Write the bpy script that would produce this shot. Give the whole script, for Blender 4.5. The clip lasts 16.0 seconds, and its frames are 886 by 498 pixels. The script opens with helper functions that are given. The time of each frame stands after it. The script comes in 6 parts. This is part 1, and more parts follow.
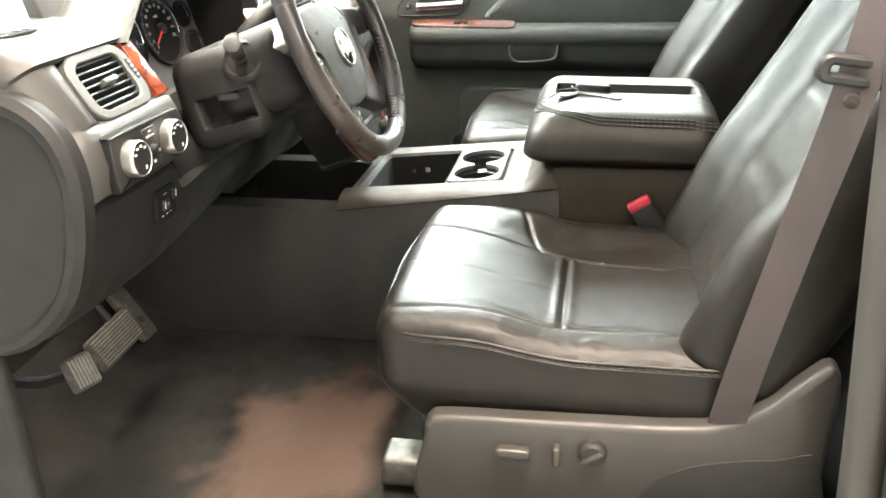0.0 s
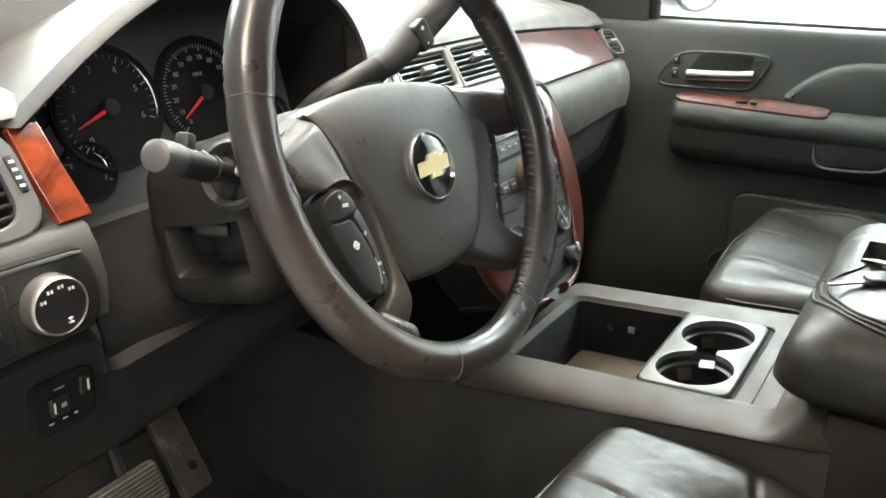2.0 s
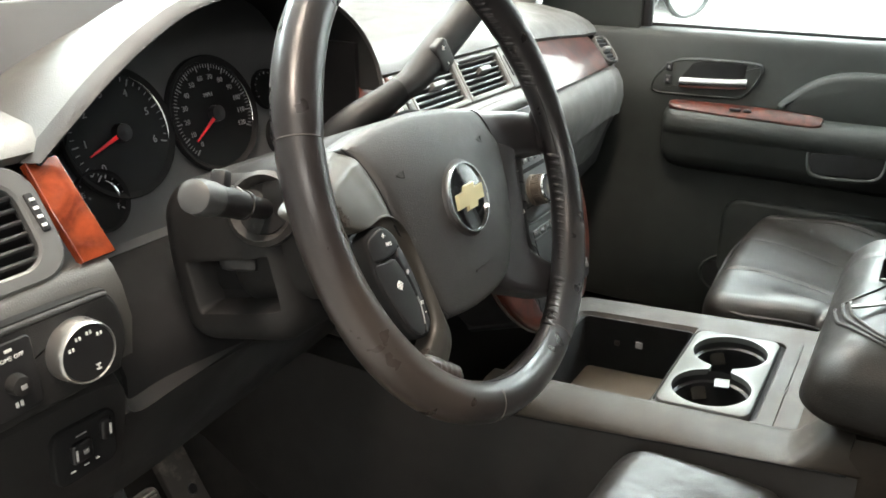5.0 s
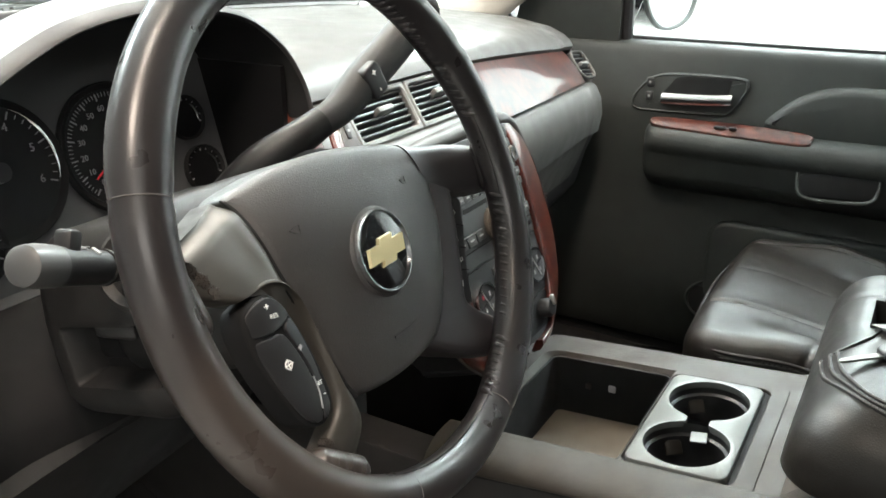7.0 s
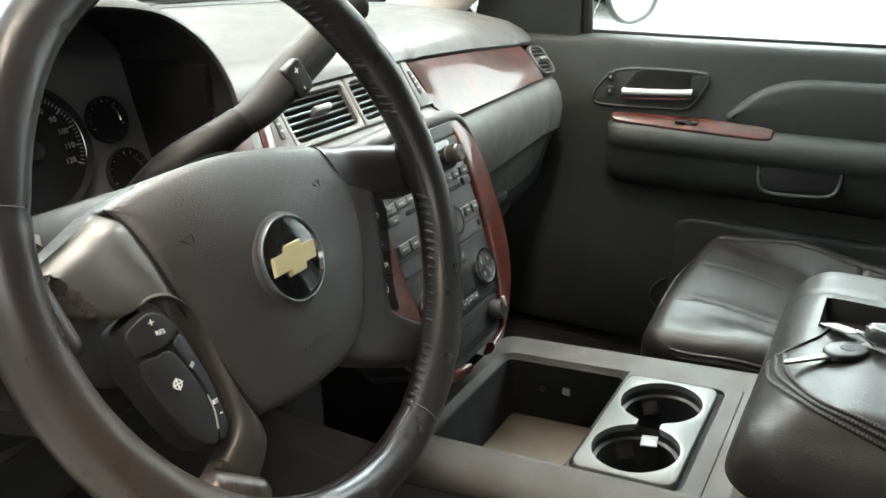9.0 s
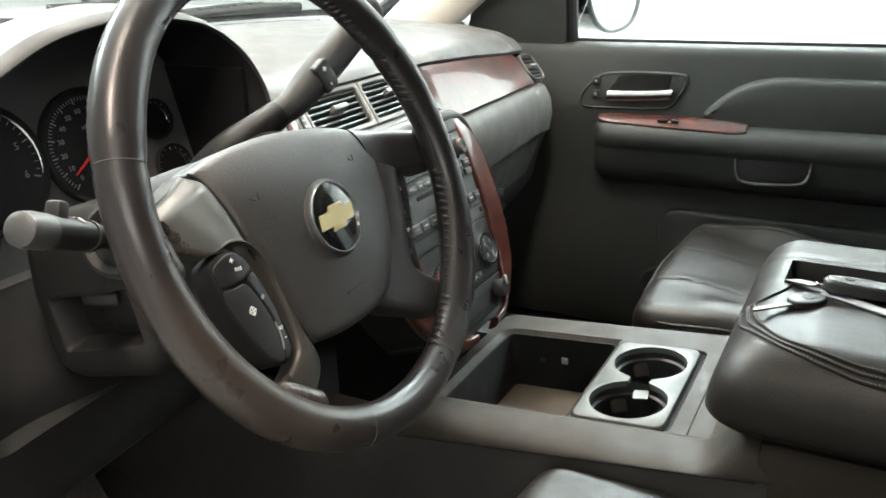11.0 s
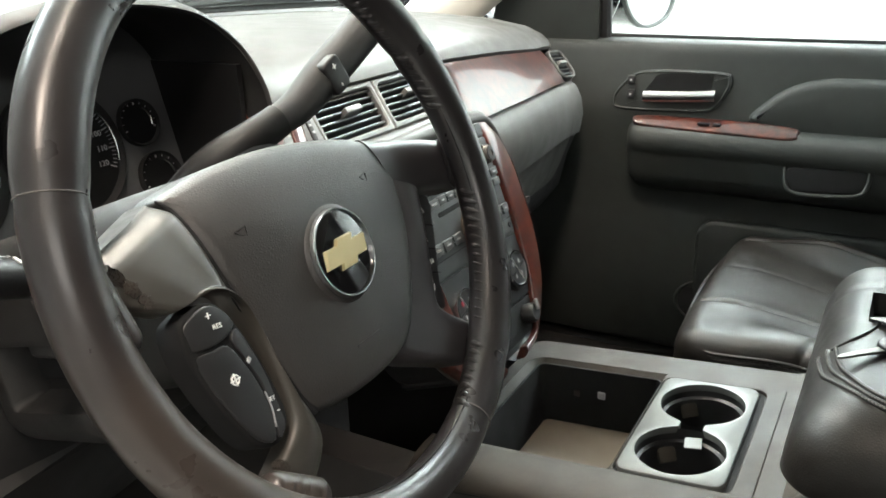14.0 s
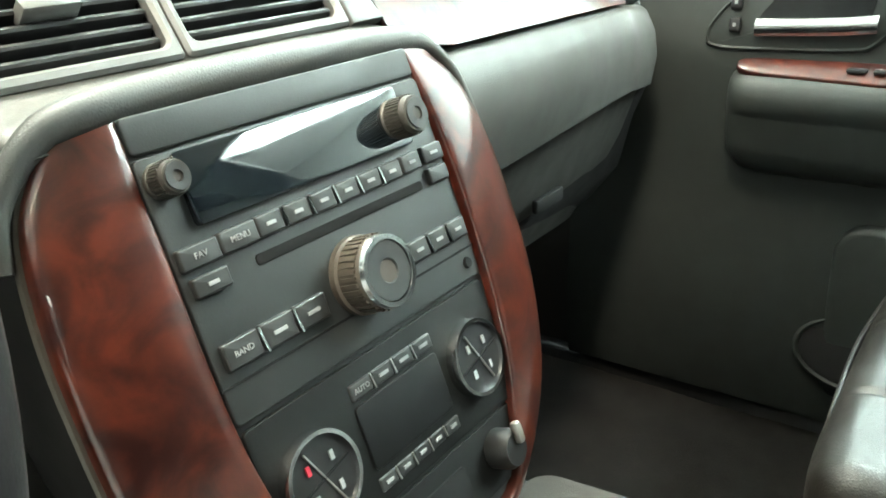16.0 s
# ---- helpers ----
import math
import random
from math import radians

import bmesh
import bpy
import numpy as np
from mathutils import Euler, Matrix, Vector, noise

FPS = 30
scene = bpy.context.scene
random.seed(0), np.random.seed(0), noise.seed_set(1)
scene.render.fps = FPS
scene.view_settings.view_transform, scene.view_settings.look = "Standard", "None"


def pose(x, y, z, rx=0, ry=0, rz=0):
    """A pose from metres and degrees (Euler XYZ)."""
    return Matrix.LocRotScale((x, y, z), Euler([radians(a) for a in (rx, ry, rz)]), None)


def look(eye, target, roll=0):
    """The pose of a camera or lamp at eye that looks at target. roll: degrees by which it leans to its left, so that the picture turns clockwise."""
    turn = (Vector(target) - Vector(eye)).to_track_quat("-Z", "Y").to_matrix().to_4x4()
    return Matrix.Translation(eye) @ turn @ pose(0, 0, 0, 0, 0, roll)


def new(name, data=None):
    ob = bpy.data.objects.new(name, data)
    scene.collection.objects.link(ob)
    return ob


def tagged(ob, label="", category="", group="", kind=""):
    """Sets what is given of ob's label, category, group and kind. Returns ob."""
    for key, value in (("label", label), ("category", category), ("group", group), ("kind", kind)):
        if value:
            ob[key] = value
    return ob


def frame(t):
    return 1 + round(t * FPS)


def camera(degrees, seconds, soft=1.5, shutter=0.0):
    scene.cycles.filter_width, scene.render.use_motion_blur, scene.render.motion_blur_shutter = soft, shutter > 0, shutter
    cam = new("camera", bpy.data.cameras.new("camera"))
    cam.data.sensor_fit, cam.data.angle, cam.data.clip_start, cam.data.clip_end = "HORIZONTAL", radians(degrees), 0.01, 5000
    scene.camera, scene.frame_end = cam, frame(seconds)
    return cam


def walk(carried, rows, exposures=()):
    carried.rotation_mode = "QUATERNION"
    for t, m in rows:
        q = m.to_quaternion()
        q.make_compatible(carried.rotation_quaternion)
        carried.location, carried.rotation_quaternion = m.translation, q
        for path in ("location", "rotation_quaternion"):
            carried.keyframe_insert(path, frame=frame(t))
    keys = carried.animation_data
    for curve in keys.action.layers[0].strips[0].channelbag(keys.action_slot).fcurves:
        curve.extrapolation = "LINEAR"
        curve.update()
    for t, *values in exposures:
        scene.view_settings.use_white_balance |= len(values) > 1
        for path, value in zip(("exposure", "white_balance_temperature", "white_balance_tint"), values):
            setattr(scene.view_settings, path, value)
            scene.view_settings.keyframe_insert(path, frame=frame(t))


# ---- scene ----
# Car frame: x to the passenger side, y forward, z up from the cabin floor pan.
cam = camera(56.3, 16.0, soft=1.7)
PATH = [
    (0, (-1.638, -0.389, 0.945), (0.152, -0.028, 0.131), -2.0),
    (0.5, (-1.346, -0.442, 0.924), (0.278, 0.414, 0.131), -2.7),
    (1, (-1.203, -0.401, 0.906), (0.383, 0.516, 0.104), -1.8),
    (1.5, (-1.09, -0.369, 0.908), (0.476, 0.58, 0.105), -1.1),
    (2, (-0.964, -0.371, 0.905), (0.597, 0.642, 0.174), -0.1),
    (2.5, (-0.935, -0.35, 0.902), (0.581, 0.745, 0.195), 0.1),
    (3, (-0.955, -0.333, 0.91), (0.57, 0.73, 0.17), -1.2),
    (3.5, (-0.982, -0.337, 0.918), (0.58, 0.64, 0.14), -0.3),
    (4, (-0.999, -0.323, 0.925), (0.597, 0.618, 0.172), 0.6),
    (6.5, (-0.871, -0.301, 0.927), (0.732, 0.647, 0.198), 0.0),
    (7, (-0.847, -0.305, 0.925), (0.76, 0.641, 0.201), 0.0),
    (7.5, (-0.829, -0.311, 0.924), (0.775, 0.627, 0.183), 0.2),
    (8, (-0.813, -0.321, 0.923), (0.821, 0.57, 0.192), 0.6),
    (8.5, (-0.806, -0.324, 0.923), (0.83, 0.569, 0.199), 0.3),
    (9, (-0.798, -0.332, 0.92), (0.825, 0.581, 0.189), -0.5),
    (11.5, (-0.927, -0.376, 0.914), (0.724, 0.529, 0.237), -2.2),
    (12, (-0.921, -0.376, 0.915), (0.726, 0.533, 0.239), -2.4),
    (12.5, (-0.913, -0.373, 0.914), (0.729, 0.546, 0.236), -2.1),
    (13, (-0.914, -0.358, 0.912), (0.723, 0.568, 0.231), -1.9),
    (13.5, (-0.89, -0.34, 0.912), (0.737, 0.597, 0.224), -1.8),
    (14, (-0.805, -0.299, 0.9), (0.823, 0.631, 0.205), -1.6),
    (14.5, (-0.676, -0.199, 0.905), (0.947, 0.735, 0.202), -3.3),
    (15, (-0.535, -0.162, 0.842), (1.072, 0.778, 0.111), -4.8),
    (15.3, (-0.434, -0.163, 0.819), (1.156, 0.79, 0.072), -6.2),
    (15.5, (-0.373, -0.153, 0.805), (1.213, 0.769, 0.008), -4.3),
    (15.6, (-0.350, -0.154, 0.797), (1.221, 0.788, 0.003), -4.6),
    (15.8, (-0.306, -0.149, 0.776), (1.249, 0.844, 0.004), -4.5),
    (16, (-0.279, -0.144, 0.763), (1.207, 0.957, 0.001), -2.8),
]
EXPOSURES = [(0.0, 1.75, 6650, 10), (0.5, 1.12, 6650, 10), (1.0, 1.2, 6600, 10), (1.5, 0.95, 6500, 10), (2.0, 0.84, 6450, 10), (4.0, 0.75, 6450, 10), (7.0, 0.45, 6350, 10), (8.0, 0.42, 6350, 9),
             (11.5, 0.42, 6400, 10), (13.5, 0.38, 6400, 10), (14.5, 0.42, 6350, 8), (15.0, 0.3, 6300, 6), (15.5, 0.98, 6250, -2), (16.0, 1.16, 6250, -4)]
walk(cam, [(t, look(eye, target, roll)) for t, eye, target, roll in PATH], EXPOSURES)

# ---- light: a white showroom with lamps in its ceiling, and an added fill lamp ----
world = bpy.data.worlds.new("world")
scene.world = world
world.use_nodes = True
world.node_tree.nodes["Background"].inputs[0].default_value = (0.9, 0.95, 1.0, 1)
world.node_tree.nodes["Background"].inputs[1].default_value = 0.3


def lamp(name, at, target, size_x, size_y, watts, colour):
    data = bpy.data.lights.new(name, "AREA")
    data.shape, data.size, data.size_y, data.energy, data.color = "RECTANGLE", size_x, size_y, watts, colour
    ob = new(name, data)
    ob.matrix_world = look(at, target)
    return ob


lamp("ceiling_lamp_front", (0.4, 3.0, 2.75), (0.3, 2.2, 0.0), 3.0, 1.2, 205, (0.91, 1.0, 0.995))
lamp("ceiling_lamp_passenger", (2.7, 0.4, 2.75), (1.5, 0.2, 0.0), 0.9, 3.0, 208, (0.90, 1.0, 0.98))
lamp("ceiling_lamp_driver", (-1.15, -0.40, 2.75), (-1.0, -0.35, 0.0), 0.3, 1.4, 72, (1.0, 0.83, 0.68))
lamp("ceiling_lamp_middle", (0.40, 1.12, 2.75), (0.2, 0.7, 0.0), 1.2, 0.3, 38, (1.0, 0.89, 0.76))
# Added fill from behind the driver's side, for the footwell and console side
lamp("fill_lamp_rear", (-3.2, -3.2, 2.9), (-3.4, -3.4, 0.0), 2.0, 2.0, 98, (1.0, 0.94, 0.86))
lamp("ceiling_lamp_side", (4.4, -1.6, 2.9), (4.9, -1.6, 0.0), 1.2, 9.5, 600, (0.93, 1.0, 0.985))


# ---- materials ----
def material(name, colour, rough=0.5, metal=0.0, vary=0.15, vary_scale=6.0, grain=0.0, grain_scale=900.0, rough_vary=0.08, coat=0.0,
             cells=False, wear=None, wear_amount=0.0, wear_scale=14.0, specular=0.5, fine=0.0):
    m = bpy.data.materials.new(name)
    m.use_nodes = True
    nt = m.node_tree
    nodes, links = nt.nodes, nt.links
    b = nodes["Principled BSDF"]
    b.inputs["Roughness"].default_value, b.inputs["Metallic"].default_value = rough, metal
    b.inputs["Coat Weight"].default_value, b.inputs["Coat Roughness"].default_value = coat, 0.06
    b.inputs["Specular IOR Level"].default_value = specular
    tc = nodes.new("ShaderNodeTexCoord")
    n1 = nodes.new("ShaderNodeTexNoise")
    n1.inputs["Scale"].default_value, n1.inputs["Detail"].default_value = vary_scale, 6.0
    links.new(tc.outputs["Object"], n1.inputs["Vector"])
    ramp = nodes.new("ShaderNodeMapRange")
    ramp.inputs["From Min"].default_value, ramp.inputs["From Max"].default_value = 0.3, 0.7
    ramp.inputs["To Min"].default_value, ramp.inputs["To Max"].default_value = 1 - vary, 1 + vary
    links.new(n1.outputs["Fac"], ramp.inputs["Value"])
    mul = nodes.new("ShaderNodeVectorMath")
    mul.operation = "SCALE"
    mul.inputs[0].default_value = colour
    links.new(ramp.outputs["Result"], mul.inputs["Scale"])
    out = mul.outputs["Vector"]
    if wear:
        n2 = nodes.new("ShaderNodeTexNoise")
        n2.inputs["Scale"].default_value, n2.inputs["Detail"].default_value = wear_scale, 9.0
        n2.inputs["Roughness"].default_value = 0.7
        links.new(tc.outputs["Object"], n2.inputs["Vector"])
        r2 = nodes.new("ShaderNodeMapRange")
        r2.inputs["From Min"].default_value, r2.inputs["From Max"].default_value = 0.52, 0.75
        r2.inputs["To Max"].default_value = wear_amount
        links.new(n2.outputs["Fac"], r2.inputs["Value"])
        mix = nodes.new("ShaderNodeMix")
        mix.data_type = "RGBA"
        mix.inputs["B"].default_value = (*wear, 1)
        links.new(r2.outputs["Result"], mix.inputs["Factor"])
        links.new(out, mix.inputs["A"])
        out = mix.outputs["Result"]
    links.new(out, b.inputs["Base Color"])
    rr = nodes.new("ShaderNodeMapRange")
    rr.inputs["From Min"].default_value, rr.inputs["From Max"].default_value = 0.3, 0.7
    rr.inputs["To Min"].default_value, rr.inputs["To Max"].default_value = max(rough - rough_vary, 0.02), rough + rough_vary
    n3 = nodes.new("ShaderNodeTexNoise")
    n3.inputs["Scale"].default_value, n3.inputs["Detail"].default_value = vary_scale * 4.3, 5.0
    links.new(tc.outputs["Object"], n3.inputs["Vector"])
    links.new(n3.outputs["Fac"], rr.inputs["Value"])
    links.new(rr.outputs["Result"], b.inputs["Roughness"])
    if grain:
        if cells:
            g = nodes.new("ShaderNodeTexVoronoi")
            g.feature = "DISTANCE_TO_EDGE"
            g.inputs["Scale"].default_value = grain_scale
            height = g.outputs["Distance"]
        else:
            g = nodes.new("ShaderNodeTexNoise")
            g.inputs["Scale"].default_value, g.inputs["Detail"].default_value = grain_scale, 3.0
            height = g.outputs["Fac"]
        links.new(tc.outputs["Object"], g.inputs["Vector"])
        bump = nodes.new("ShaderNodeBump")
        bump.inputs["Strength"].default_value, bump.inputs["Distance"].default_value = grain, 0.0006
        links.new(height, bump.inputs["Height"])
        links.new(bump.outputs["Normal"], b.inputs["Normal"])
        if fine:
            f = nodes.new("ShaderNodeTexNoise")
            f.inputs["Scale"].default_value, f.inputs["Detail"].default_value = 22.0, 4.0
            links.new(tc.outputs["Object"], f.inputs["Vector"])
            b2 = nodes.new("ShaderNodeBump")
            b2.inputs["Strength"].default_value, b2.inputs["Distance"].default_value = fine, 0.006
            links.new(f.outputs["Fac"], b2.inputs["Height"])
            links.new(b2.outputs["Normal"], bump.inputs["Normal"])
    return m


def wood_material(name, dark, light, gloss=0.16):
    m = bpy.data.materials.new(name)
    m.use_nodes = True
    nt = m.node_tree
    nodes, links = nt.nodes, nt.links
    b = nodes["Principled BSDF"]
    b.inputs["Roughness"].default_value = gloss
    b.inputs["Coat Weight"].default_value, b.inputs["Coat Roughness"].default_value = 1.0, 0.02
    tc = nodes.new("ShaderNodeTexCoord")
    n = nodes.new("ShaderNodeTexNoise")
    n.inputs["Scale"].default_value, n.inputs["Detail"].default_value, n.inputs["Distortion"].default_value = 26.0, 8.0, 1.6
    links.new(tc.outputs["Object"], n.inputs["Vector"])
    v = nodes.new("ShaderNodeTexNoise")
    v.inputs["Scale"].default_value, v.inputs["Detail"].default_value, v.inputs["Roughness"].default_value = 160.0, 4.0, 0.7
    links.new(tc.outputs["Object"], v.inputs["Vector"])
    add = nodes.new("ShaderNodeMath")
    add.operation = "MULTIPLY_ADD"
    add.inputs[1].default_value, add.inputs[2].default_value = 0.2, -0.10
    links.new(v.outputs["Fac"], add.inputs[0])
    total = nodes.new("ShaderNodeMath")
    links.new(n.outputs["Fac"], total.inputs[0])
    links.new(add.outputs[0], total.inputs[1])
    ramp = nodes.new("ShaderNodeValToRGB")
    ramp.color_ramp.elements[0].position, ramp.color_ramp.elements[1].position = 0.36, 0.66
    ramp.color_ramp.elements[0].color, ramp.color_ramp.elements[1].color = (*dark, 1), (*light, 1)
    links.new(total.outputs[0], ramp.inputs["Fac"])
    links.new(ramp.outputs["Color"], b.inputs["Base Color"])
    return m


def glass_material(name, tint=(1, 1, 1), rough=0.0):
    m = bpy.data.materials.new(name)
    m.use_nodes = True
    b = m.node_tree.nodes["Principled BSDF"]
    b.inputs["Base Color"].default_value = (*tint, 1)
    b.inputs["Transmission Weight"].default_value, b.inputs["Roughness"].default_value, b.inputs["IOR"].default_value = 1.0, rough, 1.45
    return m


PAD = material("dash_pad_vinyl", (0.046, 0.045, 0.042), 0.48, vary=0.05, grain=0.35, grain_scale=520, cells=True, specular=0.6)
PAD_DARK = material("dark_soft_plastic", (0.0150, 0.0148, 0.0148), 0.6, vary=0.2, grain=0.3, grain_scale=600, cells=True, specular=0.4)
SHROUD = material("dark_shroud_plastic", (0.0110, 0.0107, 0.0108), 0.62, vary=0.2, grain=0.3, grain_scale=600, cells=True, specular=0.35)
BLACK = material("black_plastic", (0.014, 0.014, 0.015), 0.45, vary=0.2, grain=0.12, grain_scale=800)
MATT_BLACK = material("matt_black_plastic", (0.010, 0.010, 0.0105), 0.85, vary=0.2, specular=0.2)
BEZEL = material("satin_grey_paint", (0.128, 0.130, 0.129), 0.42, metal=0.25, vary=0.06, grain=0.05)
CHROME = material("chrome", (0.66, 0.67, 0.68), 0.17, metal=1.0, vary=0.04)
SATIN = material("satin_metal", (0.5, 0.49, 0.47), 0.32, metal=0.9, vary=0.06)
LEATHER = material("black_leather", (0.0105, 0.0086, 0.0073), 0.43, vary=0.2, grain=0.4, grain_scale=420, cells=True, fine=0.15, specular=0.38,
                   wear=(0.045, 0.038, 0.033), wear_amount=0.3)
WHEEL_LEATHER = material("worn_wheel_leather", (0.0215, 0.0192, 0.0198), 0.29, vary=0.06, vary_scale=9, grain=0.10, grain_scale=850, rough_vary=0.02,
                         specular=0.55)
HUB = material("hub_vinyl", (0.029, 0.0272, 0.0264), 0.45, vary=0.12, grain=0.5, grain_scale=540, cells=True, specular=0.55)
SPOKE = material("satin_grey_spoke_paint", (0.062, 0.057, 0.050), 0.38, metal=0.25, vary=0.08, vary_scale=20, wear=(0.045, 0.041, 0.036), wear_amount=0.25, wear_scale=16)
SPOKE_DARK = material("dark_grey_spoke_plastic", (0.022, 0.020, 0.0215), 0.42, vary=0.08, grain=0.08)
# Darker than the radio plastic: shade on the lower stack is put into this colour
CLIMATE = material("shaded_climate_black", (0.0062, 0.0066, 0.0066), 0.6, vary=0.15, grain=0.1, specular=0.2)
CHIP = material("bare_chipped_plastic", (0.035, 0.03, 0.026), 0.3, vary=0.4, vary_scale=200)
DOOR_VINYL = material("door_vinyl", (0.0192, 0.0222, 0.0208), 0.58, vary=0.15, grain=0.3, grain_scale=560, cells=True)
CONSOLE = material("console_plastic", (0.0245, 0.0197, 0.0154), 0.6, vary=0.2, grain=0.4, grain_scale=700, cells=True, specular=0.3, wear=(0.078, 0.056, 0.037), wear_amount=0.35, wear_scale=5)
CONSOLE_SIDE = material("console_side_plastic", (0.0205, 0.0188, 0.0180), 0.58, vary=0.15, grain=0.5, grain_scale=620, cells=True)
PLATE = material("silver_plate_paint", (0.105, 0.11, 0.107), 0.55, metal=0.1, vary=0.04)
CARPET = material("dark_carpet", (0.018, 0.0168, 0.0160), 0.95, vary=0.4, vary_scale=10, grain=1.0, grain_scale=420, specular=0.1,
                  wear=(0.05, 0.04, 0.032), wear_amount=0.4, wear_scale=7)
MAT_RUBBER = material("bin_rubber", (0.11, 0.09, 0.068), 0.7, vary=0.15, grain=0.2)
HEADLINER = material("beige_headliner", (0.45, 0.41, 0.35), 0.8, vary=0.05, grain=0.2)
PILLAR = material("beige_pillar_plastic", (0.43, 0.41, 0.37), 0.6, vary=0.05, grain=0.2)
BELT = material("grey_brown_webbing", (0.066, 0.053, 0.053), 0.7, vary=0.1, grain=0.5, grain_scale=1400)
RED = material("red_button_plastic", (0.38, 0.03, 0.05), 0.4, vary=0.05)
NEEDLE = material("red_needle_paint", (0.75, 0.02, 0.03), 0.4, vary=0.02)
PRINT = material("white_print", (0.75, 0.75, 0.73), 0.6, vary=0.02)
PRINT_GREY = material("grey_print", (0.28, 0.28, 0.28), 0.6, vary=0.02)
# White gauge print with the shade under the hood put into its colour
PRINT_SHADED = material("shaded_gauge_print", (0.22, 0.22, 0.225), 0.6, vary=0.02)
PALE_THREAD = material("pale_thread", (0.10, 0.092, 0.086), 0.7, vary=0.1)
GAUGE = material("gauge_face_black", (0.004, 0.004, 0.0045), 0.5, vary=0.1, specular=0.25)
CLUSTER = material("cluster_grey_plastic", (0.056, 0.0575, 0.060), 0.55, vary=0.1, grain=0.15, grain_scale=700)
GOLD = material("gold_badge", (0.62, 0.53, 0.30), 0.3, metal=0.55, vary=0.1)
GLOSS_BLACK = material("gloss_black", (0.008, 0.008, 0.009), 0.08, vary=0.05, coat=1.0)
SCREEN = material("dark_screen", (0.007, 0.010, 0.013), 0.05, vary=0.1, coat=1.0, rough_vary=0.0)
PEDAL_RUBBER = material("dusty_pedal_rubber", (0.05, 0.045, 0.04), 0.8, vary=0.3, wear=(0.2, 0.18, 0.155), wear_amount=0.6, wear_scale=40)
PEDAL_RIB = material("worn_pedal_rib", (0.17, 0.16, 0.14), 0.7, vary=0.3, vary_scale=60)
SHIELD = material("seat_shield_plastic", (0.050, 0.046, 0.042), 0.42, vary=0.1, grain=0.3, grain_scale=700, cells=True)
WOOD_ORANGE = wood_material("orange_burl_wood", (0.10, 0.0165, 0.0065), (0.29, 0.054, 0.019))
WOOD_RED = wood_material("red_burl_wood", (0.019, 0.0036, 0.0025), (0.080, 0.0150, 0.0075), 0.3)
GLASS = glass_material("window_glass", (0.95, 1.0, 0.98))
MIRROR = material("mirror_glass", (0.9, 0.92, 0.93), 0.02, metal=1.0, vary=0.01, rough_vary=0.0)
WHITE_WALL = material("white_wall_paint", (0.82, 0.83, 0.83), 0.7, vary=0.03, vary_scale=0.8, grain=0.1, grain_scale=120)
GREY_WALL = material("fill_cutting_grey", (0.52, 0.52, 0.51), 0.7, vary=0.06, vary_scale=0.8, grain=0.1, grain_scale=120)
GREY_FLOOR = material("pale_shop_floor", (0.45, 0.44, 0.42), 0.4, vary=0.1, vary_scale=0.8)
BODY_PAINT = material("black_body_paint", (0.012, 0.012, 0.014), 0.15, vary=0.05, coat=1.0)
BODY_WHITE = material("white_body_paint", (0.7, 0.71, 0.72), 0.2, vary=0.03, coat=1.0)


def worn_or_lit_patch(m, centre, radius, colour, amount):
    """Adds a patch of wear or of painted light to a material's colour, about a place on the thing that carries it."""
    nt = m.node_tree
    nodes, links = nt.nodes, nt.links
    b = nodes["Principled BSDF"]
    old = b.inputs["Base Color"].links[0].from_socket
    tc = nodes.new("ShaderNodeTexCoord")
    mp = nodes.new("ShaderNodeMapping")
    mp.vector_type = "TEXTURE"
    mp.inputs["Location"].default_value, mp.inputs["Scale"].default_value = centre, radius
    links.new(tc.outputs["Object"], mp.inputs["Vector"])
    ln = nodes.new("ShaderNodeVectorMath")
    ln.operation = "LENGTH"
    links.new(mp.outputs["Vector"], ln.inputs[0])
    n = nodes.new("ShaderNodeTexNoise")
    n.inputs["Scale"].default_value, n.inputs["Detail"].default_value = 11.0, 7.0
    links.new(tc.outputs["Object"], n.inputs["Vector"])
    add = nodes.new("ShaderNodeMath")
    add.operation = "MULTIPLY_ADD"
    add.inputs[1].default_value = 1.5
    links.new(n.outputs["Fac"], add.inputs[0])
    links.new(ln.outputs["Value"], add.inputs[2])
    r = nodes.new("ShaderNodeMapRange")
    r.inputs["From Min"].default_value, r.inputs["From Max"].default_value = 1.9, 1.4
    r.inputs["To Max"].default_value = amount
    links.new(add.outputs[0], r.inputs["Value"])
    mix = nodes.new("ShaderNodeMix")
    mix.data_type = "RGBA"
    mix.inputs["B"].default_value = (*colour, 1)
    links.new(r.outputs["Result"], mix.inputs["Factor"])
    links.new(old, mix.inputs["A"])
    links.new(mix.outputs["Result"], b.inputs["Base Color"])


worn_or_lit_patch(WHEEL_LEATHER, (-0.575, -0.04, 0.645), (0.10, 0.12, 0.13), (0.055, 0.044, 0.037), 0.65)
# Warm lamplight on the floor by the sill, painted into the carpet colour
worn_or_lit_patch(CARPET, (-0.55, 0.09, 0.06), (0.26, 0.15, 0.3), (0.105, 0.068, 0.052), 0.6)


# ---- building helpers ----
def finish(bm, name, mat, parent=None, label="", angle=35):
    me = bpy.data.meshes.new(name)
    bmesh.ops.recalc_face_normals(bm, faces=bm.faces)
    bm.to_mesh(me)
    bm.free()
    me.materials.append(mat)
    me.polygons.foreach_set("use_smooth", [True] * len(me.polygons))
    me.set_sharp_from_angle(angle=radians(angle))
    ob = new(name, me)
    if parent:
        ob.parent = parent
    if label:
        ob["label"] = label
    return ob


def part(name, bm, mat, parent, label="", angle=35):
    return finish(bm, name, mat, parent, label, angle)


